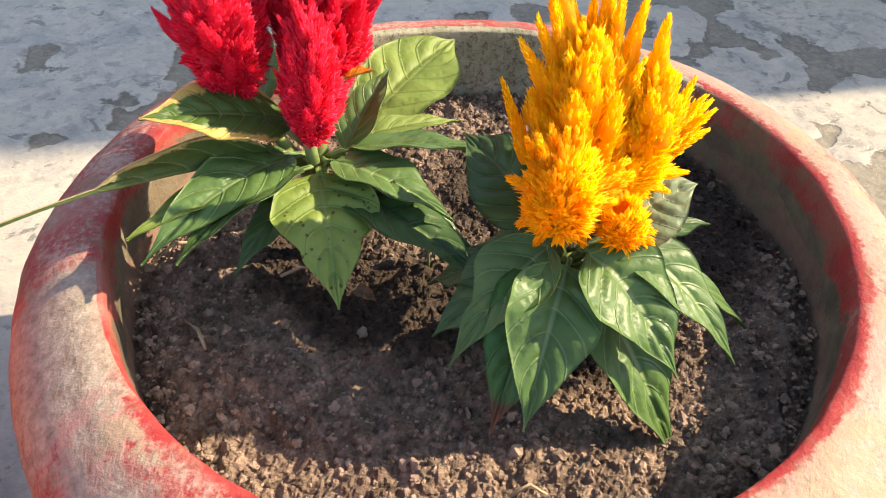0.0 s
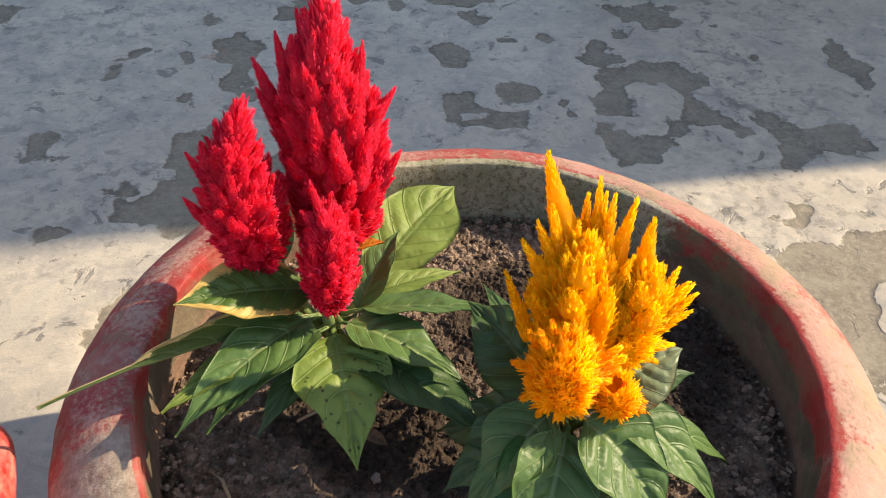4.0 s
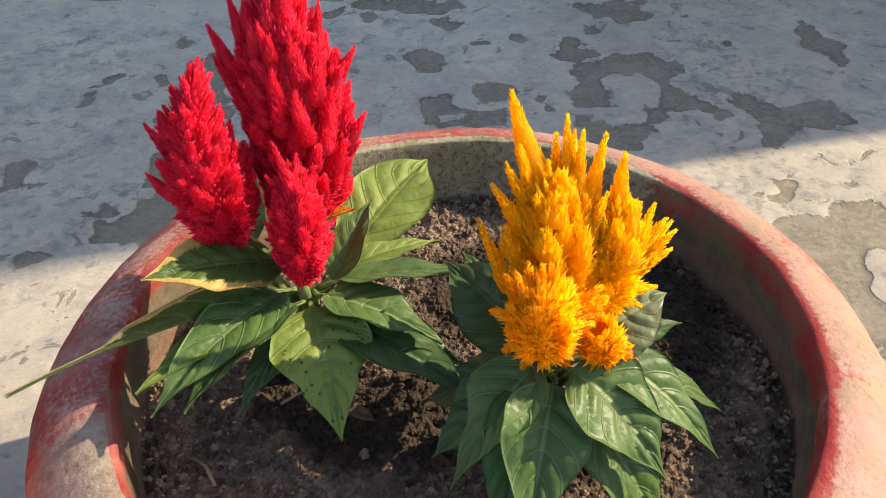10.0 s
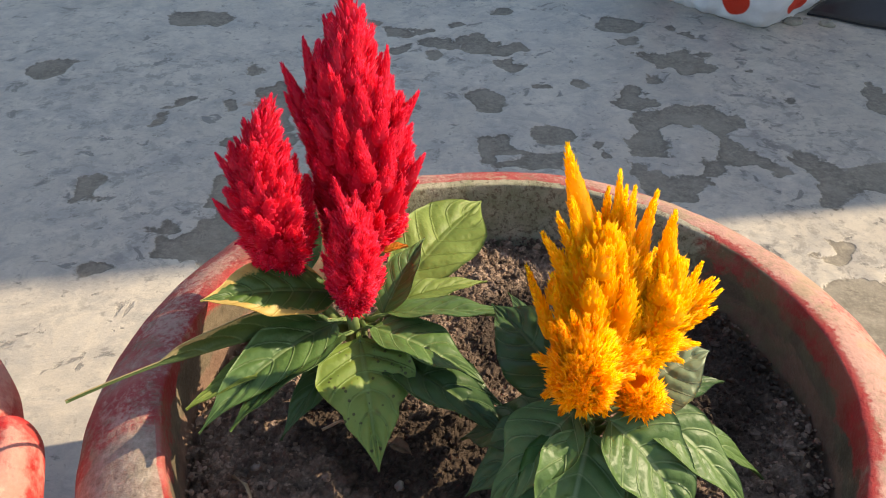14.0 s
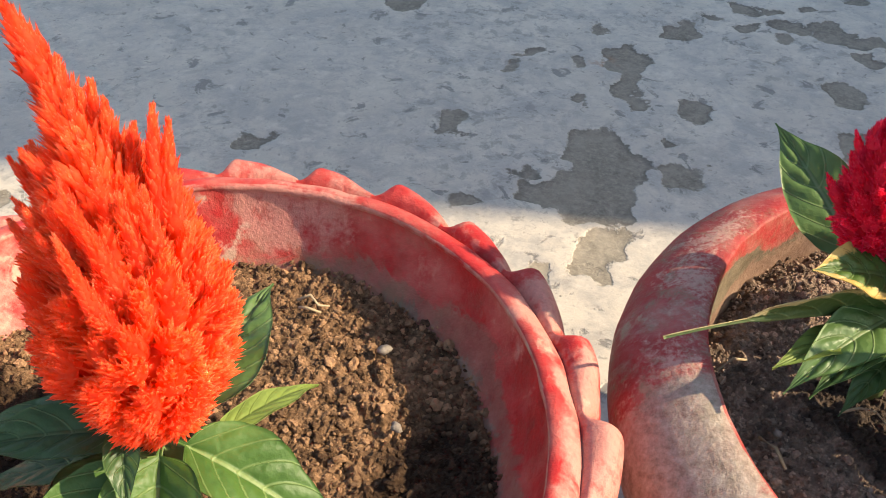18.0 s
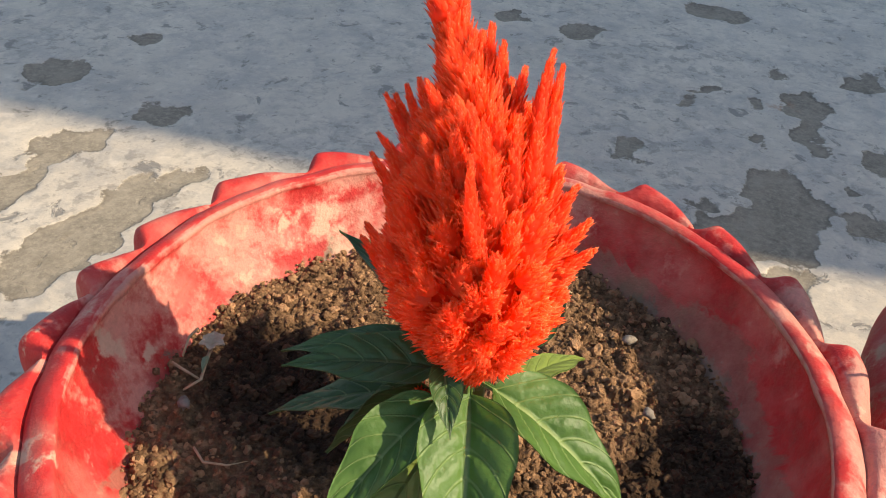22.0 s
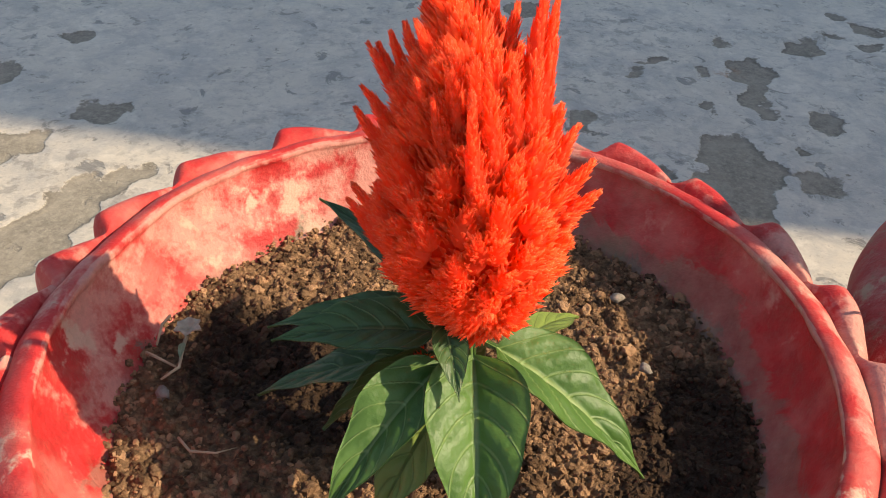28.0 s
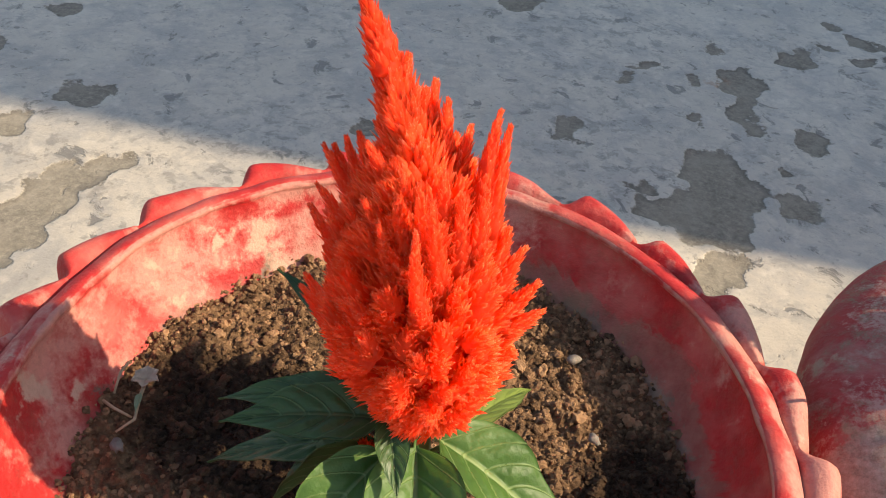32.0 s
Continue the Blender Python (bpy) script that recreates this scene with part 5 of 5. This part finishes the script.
put_spike(head, (-0.2747, 0.0889, 0.2782), (-0.2774, 0.0846, 0.3103), 0.0029)
put_spike(head, (-0.2706, 0.0868, 0.2736), (-0.2727, 0.0822, 0.3087), 0.0027)
put_spike(head, (-0.2720, 0.0942, 0.2837), (-0.2740, 0.0926, 0.3102), 0.0027)
put_spike(head, (-0.2676, 0.0938, 0.2779), (-0.2693, 0.0932, 0.3047), 0.0029)
put_spike(head, (-0.2634, 0.0951, 0.2790), (-0.2639, 0.0956, 0.3063), 0.0027)
put_spike(head, (-0.2598, 0.0988, 0.2693), (-0.2540, 0.1030, 0.2868), 0.0027)
put_spike(head, (-0.2569, 0.0977, 0.2650), (-0.2485, 0.1010, 0.2788), 0.0025)
put_spike(head, (-0.2558, 0.0967, 0.2608), (-0.2454, 0.0992, 0.2712), 0.0025)
put_spike(head, (-0.2628, 0.0989, 0.2763), (-0.2586, 0.1014, 0.2927), 0.0025)
put_spike(head, (-0.2619, 0.0944, 0.2511), (-0.2499, 0.0953, 0.2550), 0.0026)
put_spike(head, (-0.2646, 0.0909, 0.2430), (-0.2529, 0.0899, 0.2451), 0.0027)
put_spike(head, (-0.2705, 0.0808, 0.2613), (-0.2734, 0.0752, 0.3044), 0.0026)
put_plume(orange, [(-0.2859, 0.0800, 0.2027, 0.0013), (-0.2869, 0.0800, 0.2074, 0.0024), (-0.2886, 0.0800, 0.2110, 0.0013)], ORANGE_PLUME, 14, "scrap of orange bloom under the leaves", 16, (0.003, 0.006), 0.0016, 0.0028, 0.0011, 20, 0.7)
put_leaf(orange, (-0.269, 0.086, 0.219), (-0.2146, 0.089, 0.178), 0.0300, arch=0.20, fold=0.55, roll=6, ripple=0.9, material=LEAF_FRESH)
put_leaf(orange, (-0.272, 0.083, 0.219), (-0.251, 0.036, 0.182), 0.0340, arch=0.20, fold=0.65, ripple=0.8, material=LEAF_FRESH)
put_leaf(orange, (-0.278, 0.079, 0.215), (-0.296, 0.029, 0.188), 0.0240, arch=0.20, fold=0.6, roll=-6, ripple=0.9, material=LEAF_FRESH)
put_leaf(orange, (-0.276, 0.078, 0.204), (-0.287, 0.040, 0.172), 0.0230, "yellow-green lower leaf", arch=0.15, fold=0.3, material=LEAF_PALE)
put_leaf(orange, (-0.281, 0.096, 0.218), (-0.341, 0.116, 0.232), 0.0150, arch=0.10, material=LEAF_SHADED)
put_leaf(orange, (-0.283, 0.092, 0.216), (-0.3405, 0.0765, 0.206), 0.0175, arch=0.16, roll=-10, material=LEAF_SHADED)
put_leaf(orange, (-0.282, 0.087, 0.217), (-0.329, 0.0625, 0.217), 0.0215, arch=0.14, roll=-12, fold=0.35, material=LEAF_SHADED)
put_leaf(orange, (-0.286, 0.084, 0.208), (-0.340, 0.0655, 0.185), 0.0170, arch=0.14, fold=0.15, material=LEAF_SHADED)
put_leaf(orange, (-0.284, 0.083, 0.212), (-0.3125, 0.060, 0.187), 0.0140, "narrow leaf folded on its midrib", arch=0.20, fold=1.3, roll=35, material=LEAF_SHADED)
put_leaf(orange, (-0.2804, 0.0800, 0.2292), (-0.2674, 0.0600, 0.2199), 0.0115, arch=0.12, fold=0.5, material=LEAF_SHADED)
put_leaf(orange, (-0.265, 0.094, 0.208), (-0.251, 0.143, 0.188), 0.0120, "small pale blunt leaf", arch=0.15, blunt=0.5, material=LEAF_PALE)
# Leaves mostly hidden behind the plume, added to widen its shadow on the soil.
put_leaf(orange, (-0.277, 0.096, 0.214), (-0.306, 0.147, 0.224), 0.0260, arch=0.14, fold=0.3)
put_leaf(orange, (-0.272, 0.097, 0.214), (-0.270, 0.153, 0.224), 0.0330, arch=0.14, fold=0.2)
put_leaf(orange, (-0.275, 0.097, 0.216), (-0.287, 0.150, 0.218), 0.0290, arch=0.16, fold=0.2, material=LEAF_SHADED)


# ---- litter on the soil ----
PEBBLE = plain_mat("dull_pebble", (0.17, 0.145, 0.12), (0.29, 0.25, 0.21), 300, 0.9, 0.6)
DRIED = plain_mat("dried_brown_leaf", (0.10, 0.06, 0.035), (0.22, 0.14, 0.08), 240, 0.8)
STRAW = plain_mat("dry_straw", (0.34, 0.25, 0.15), (0.50, 0.40, 0.26), 200, 0.8)
PETAL = plain_mat("withered_petal", (0.36, 0.27, 0.195), (0.50, 0.40, 0.30), 260, 0.8)


def pebble(x, y, z, size, seed, label):
    rng = np.random.default_rng(seed)
    v = ICO2_V * (1 + 0.22 * rng.standard_normal(len(ICO2_V)).clip(-1.5, 1.5))[:, None] * size * np.array([1.2, 0.9, 0.7])
    ob = new("pebble", mesh_of("pebble", v, ICO2_F, PEBBLE))
    ob.matrix_world = pose(x, y, z, 0, 0, rng.uniform(0, 180))
    tagged(ob, label, "pebble", "pebbles")


def twig(points, radius, label):
    base = Vector(points[0])
    ob = new("twig", stem_mesh([Vector(p) - base for p in points], [radius * f for f in (1, 0.9, 0.7, 0.4)][: len(points)], STRAW, "twig"))
    ob.location = base
    tagged(ob, label, "twig", "twigs")


def withered_flower(x, y, z):
    thing = tagged(new("withered_flower"), "small withered pale flower lying on brown soil", "flower")
    thing.location = (x, y, z)
    rng = np.random.default_rng(5)
    for k in range(6):
        a = k * 60 + rng.uniform(-15, 15)
        tip = Vector((math.cos(radians(a)), math.sin(radians(a)), 0.35)) * 0.0055
        part("petal", leaf_mesh((0, 0, 0), tip, 0.0045, 0.2, 0.4, 0, 0.6, 0.8, material=PETAL, seed=k), thing)
    part("stalk", stem_mesh([(0, 0, 0), (0.003, -0.008, -0.001), (0.007, -0.016, -0.002), (0.004, -0.023, -0.003)], [0.0008, 0.0007, 0.0006, 0.0004], STRAW, "stalk"), thing)
    part("leaflet", leaf_mesh((0.002, -0.006, 0.0), (0.007, -0.015, 0.001), 0.0028, 0.1, material=LEAF_GREY_SHEEN, seed=9), thing)


withered_flower(-0.3893, 0.0929, 0.1715)
pebble(-0.243, 0.186, 0.1650, 0.0026, 1, "pale pebble on brown crumbly soil")
pebble(-0.383, 0.067, 0.1650, 0.0026, 2, "small grey pebble on brown crumbly soil")
pebble(-0.224, 0.150, 0.1650, 0.0022, 3, "small grey pebble on brown crumbly soil")
pebble(-0.028, 0.190, 0.1620, 0.0019, 4, "brown pebble on dark soil")
pebble(-0.083, 0.197, 0.1620, 0.0017, 5, "pale chip on dark soil")
pebble(0.003, 0.235, 0.1625, 0.0020, 6, "white chip on dark soil")
twig([(-0.402, 0.098, 0.170), (-0.400, 0.091, 0.172), (-0.398, 0.084, 0.168)], 0.0006, "thin dry root end on brown soil")
twig([(-0.365, 0.052, 0.166), (-0.356, 0.047, 0.169), (-0.349, 0.051, 0.167), (-0.345, 0.057, 0.165)], 0.0005, "curled pale root on brown soil")
twig([(-0.060, 0.214, 0.164), (-0.053, 0.217, 0.166), (-0.047, 0.217, 0.166), (-0.042, 0.214, 0.163)], 0.0006, "thin dry twig on dark soil")
twig([(-0.090, 0.192, 0.163), (-0.084, 0.187, 0.165), (-0.080, 0.180, 0.163)], 0.0008, "short dry straw on dark soil")
twig([(-0.400, 0.080, 0.167), (-0.393, 0.078, 0.169), (-0.386, 0.079, 0.166)], 0.0006, "short dry straw on brown soil")


def dry_leaf(x, y, z):
    thing = tagged(new("dry_leaf"), "small curled brown dry leaf lying on dark soil", "leaf")
    thing.location = (x, y, z)
    part("blade", leaf_mesh((0, 0, 0), (0.009, -0.006, 0.001), 0.006, 0.25, 0.8, 20, 0.4, 1.6, material=DRIED, seed=4), thing)
    part("stalk", stem_mesh([(0, 0, 0), (-0.003, 0.002, 0.001), (-0.006, 0.002, -0.001)], [0.0004, 0.0004, 0.0003], STRAW, "stalk"), thing)


dry_leaf(-0.033, 0.209, 0.163)
twig([(-0.289, 0.199, 0.168), (-0.284, 0.202, 0.170), (-0.279, 0.199, 0.168), (-0.275, 0.202, 0.166)], 0.0008, "pale curled root on brown soil")
twig([(-0.287, 0.196, 0.167), (-0.282, 0.195, 0.169), (-0.277, 0.197, 0.166)], 0.0007, "pale curled root on brown soil")
twig([(-0.108, 0.222, 0.163), (-0.102, 0.229, 0.165), (-0.096, 0.232, 0.163)], 0.0007, "thin dry straw on dark soil")
twig([(0.020, 0.128, 0.163), (0.026, 0.131, 0.165), (0.031, 0.129, 0.163)], 0.0006, "thin dry straw on dark soil")


def seedling(x, y, z):
    thing = tagged(new("seedling"), "tiny green seedling sprouting from dark soil", "seedling")
    thing.location = (x, y, z)
    part("stem", stem_mesh([(0, 0, -0.004), (0, 0.001, 0.003), (0.001, 0.001, 0.006)], [0.0006, 0.0005, 0.0005], STEM), thing)
    part("leaf", leaf_mesh((0.001, 0.001, 0.006), (0.008, -0.004, 0.008), 0.006, 0.1, blunt=0.5, material=LEAF_GREEN, seed=3), thing)
    part("leaf", leaf_mesh((0.001, 0.001, 0.006), (-0.005, 0.004, 0.009), 0.005, 0.1, blunt=0.5, material=LEAF_GREEN, seed=4), thing)


seedling(-0.006, 0.227, 0.161)


# ---- things at the far side ----
def sack_mat():
    k = Tree("printed_sack", 0.45, 0.4)
    u, v, _ = k.uv()
    du = k.math("SUBTRACT", k.math("FRACT", k.math("MULTIPLY", u, 10.0)), 0.5)
    dv = k.math("SUBTRACT", k.math("FRACT", k.math("MULTIPLY_ADD", v, 10.0, 0.16)), 0.5)
    d = k.math("SQRT", k.math("ADD", k.math("MULTIPLY", du, du), k.math("MULTIPLY", dv, dv)))
    white = k.ramp(k.noise(30, 4), (0.3, (0.62, 0.64, 0.68)), (0.7, (0.78, 0.80, 0.84)))
    k.color(k.mix(k.ramp(d, (0.185, 1.0), (0.205, 0.0)), white, (0.60, 0.035, 0.012)))
    k.bump(k.noise(60, 5), 0.5, 0.004)
    return k.m


def sack():
    """A square sack standing with one crumpled corner towards the pots."""
    rows_n, cols, half = 40, 160, 0.120
    verts, uvs = [], []
    turn, power = radians(-135), 11.0
    outline = []
    for j in range(cols):
        a = 2 * math.pi * j / cols + 5 * math.pi / 4
        ca, sa = math.cos(a), math.sin(a)
        k = (abs(ca) ** power + abs(sa) ** power) ** (-1 / power)
        outline.append((k * ca * half, k * sa * half))
    along = [0.0]
    for j in range(1, cols):
        along.append(along[-1] + math.dist(outline[j - 1], outline[j]))
    for i in range(rows_n):
        t = (i / (rows_n - 1)) ** 1.4
        z = 0.40 * t
        grow = 0.85 + 0.17 * min(1, z / 0.045) ** 0.7 + 0.03 * math.sin(math.pi * t) if t < 0.8 else 1.02 - (t - 0.8) * 3.4
        for j in range(cols):
            x, y = outline[j]
            low = max(0.0, 1 - z / 0.07)
            p = Vector((x * 26, y * 26, z * 30))
            crease = (0.030 + 0.10 * low) * (abs(noise.noise(p * 1.3)) - 0.2) + 0.03 * noise.noise(p * 0.5)
            g = grow * (1 + crease)
            x, y = x * g, y * g
            verts.append((x * math.cos(turn) - y * math.sin(turn), x * math.sin(turn) + y * math.cos(turn), z + 0.004 * low * noise.noise(p) * min(1, i)))
            uvs.append((along[j] - along[cols // 2], z))
    faces = grid_faces(rows_n, cols, True).tolist() + [list(range(cols))[::-1], [(rows_n - 1) * cols + j for j in range(cols)]]
    ob = new("sack", mesh_of("sack", verts, faces, sack_mat(), uvs))
    ob.location = (0.379, 1.163, -0.001)
    tagged(ob, "white plastic sack printed with red dots, on the cement floor", "sack")


sack()


def dark_sheet():
    n = 46
    us, vs = np.linspace(0, 0.42, n), np.linspace(0, 0.45, n)
    top, low = [], []
    for u in us:
        for v in vs:
            x, y = 0.452 + u + 0.95 * v, 1.074 - 0.62 * u + v
            p = Vector((x * 9, y * 9, 0))
            edge = min(1, u * 14, v * 14)
            x += 0.012 * noise.noise(Vector((y * 14, 1, 0))) * (1 - edge)
            y += 0.022 * noise.noise(Vector((x * 16, 4, 0))) * (1 - edge)
            h = 0.003 + max(0, edge) * (0.018 + 0.020 * noise.noise(p) + 0.008 * noise.noise(p * 3))
            top.append((x, y, max(h, 0.003)))
            low.append((x, y, 0.0005))
    f = grid_faces(n, n)
    ring = [i * n for i in range(n)] + [(n - 1) * n + j for j in range(1, n)] + [i * n + n - 1 for i in range(n - 2, -1, -1)] + list(range(n - 2, 0, -1))
    sides = [[a, b, b + n * n, a + n * n] for a, b in zip(ring, ring[1:] + ring[:1])]
    me = mesh_of("sheet", np.array(top + low), f[:, ::-1].tolist() + (f + n * n).tolist() + sides, plain_mat("black_plastic", (0.012, 0.012, 0.014), (0.03, 0.03, 0.034), 20, 0.45, 0.4))
    tagged(new("plastic_sheet", me), "crumpled black plastic sheet on the cement floor", "sheet")


dark_sheet()


FLAKE_MAT = plain_mat("cement_flake", (0.22, 0.21, 0.17), (0.40, 0.38, 0.31), 120, 0.8, 0.6)


def cement_flake(x, y, rx, ry, turn, seed):
    n, verts = 11, []
    for z, s in ((0.0, 1.0), (0.004, 0.96), (0.006, 0.72)):
        for j in range(n):
            a = 2 * math.pi * j / n
            k = s * (1 + 0.30 * noise.noise(Vector((math.cos(a) * 1.6, math.sin(a) * 1.6, seed))))
            px, py = rx * k * math.cos(a), ry * k * math.sin(a)
            verts.append((px * math.cos(turn) - py * math.sin(turn), px * math.sin(turn) + py * math.cos(turn), z * (1 + 0.3 * math.sin(3 * a + seed))))
    faces = grid_faces(3, n, True).tolist() + [list(range(n))[::-1], [2 * n + j for j in range(n)]]
    ob = new("cement_flake", mesh_of("cement_flake", verts, faces, FLAKE_MAT))
    ob.location = (x, y, -0.001)
    tagged(ob, "pale broken cement flake lying on the floor by the sack", "flake", group="flakes by the sack")


cement_flake(0.425, 1.047, 0.013, 0.010, 0.3, 1.7)
cement_flake(0.466, 1.040, 0.010, 0.007, -0.4, 4.2)
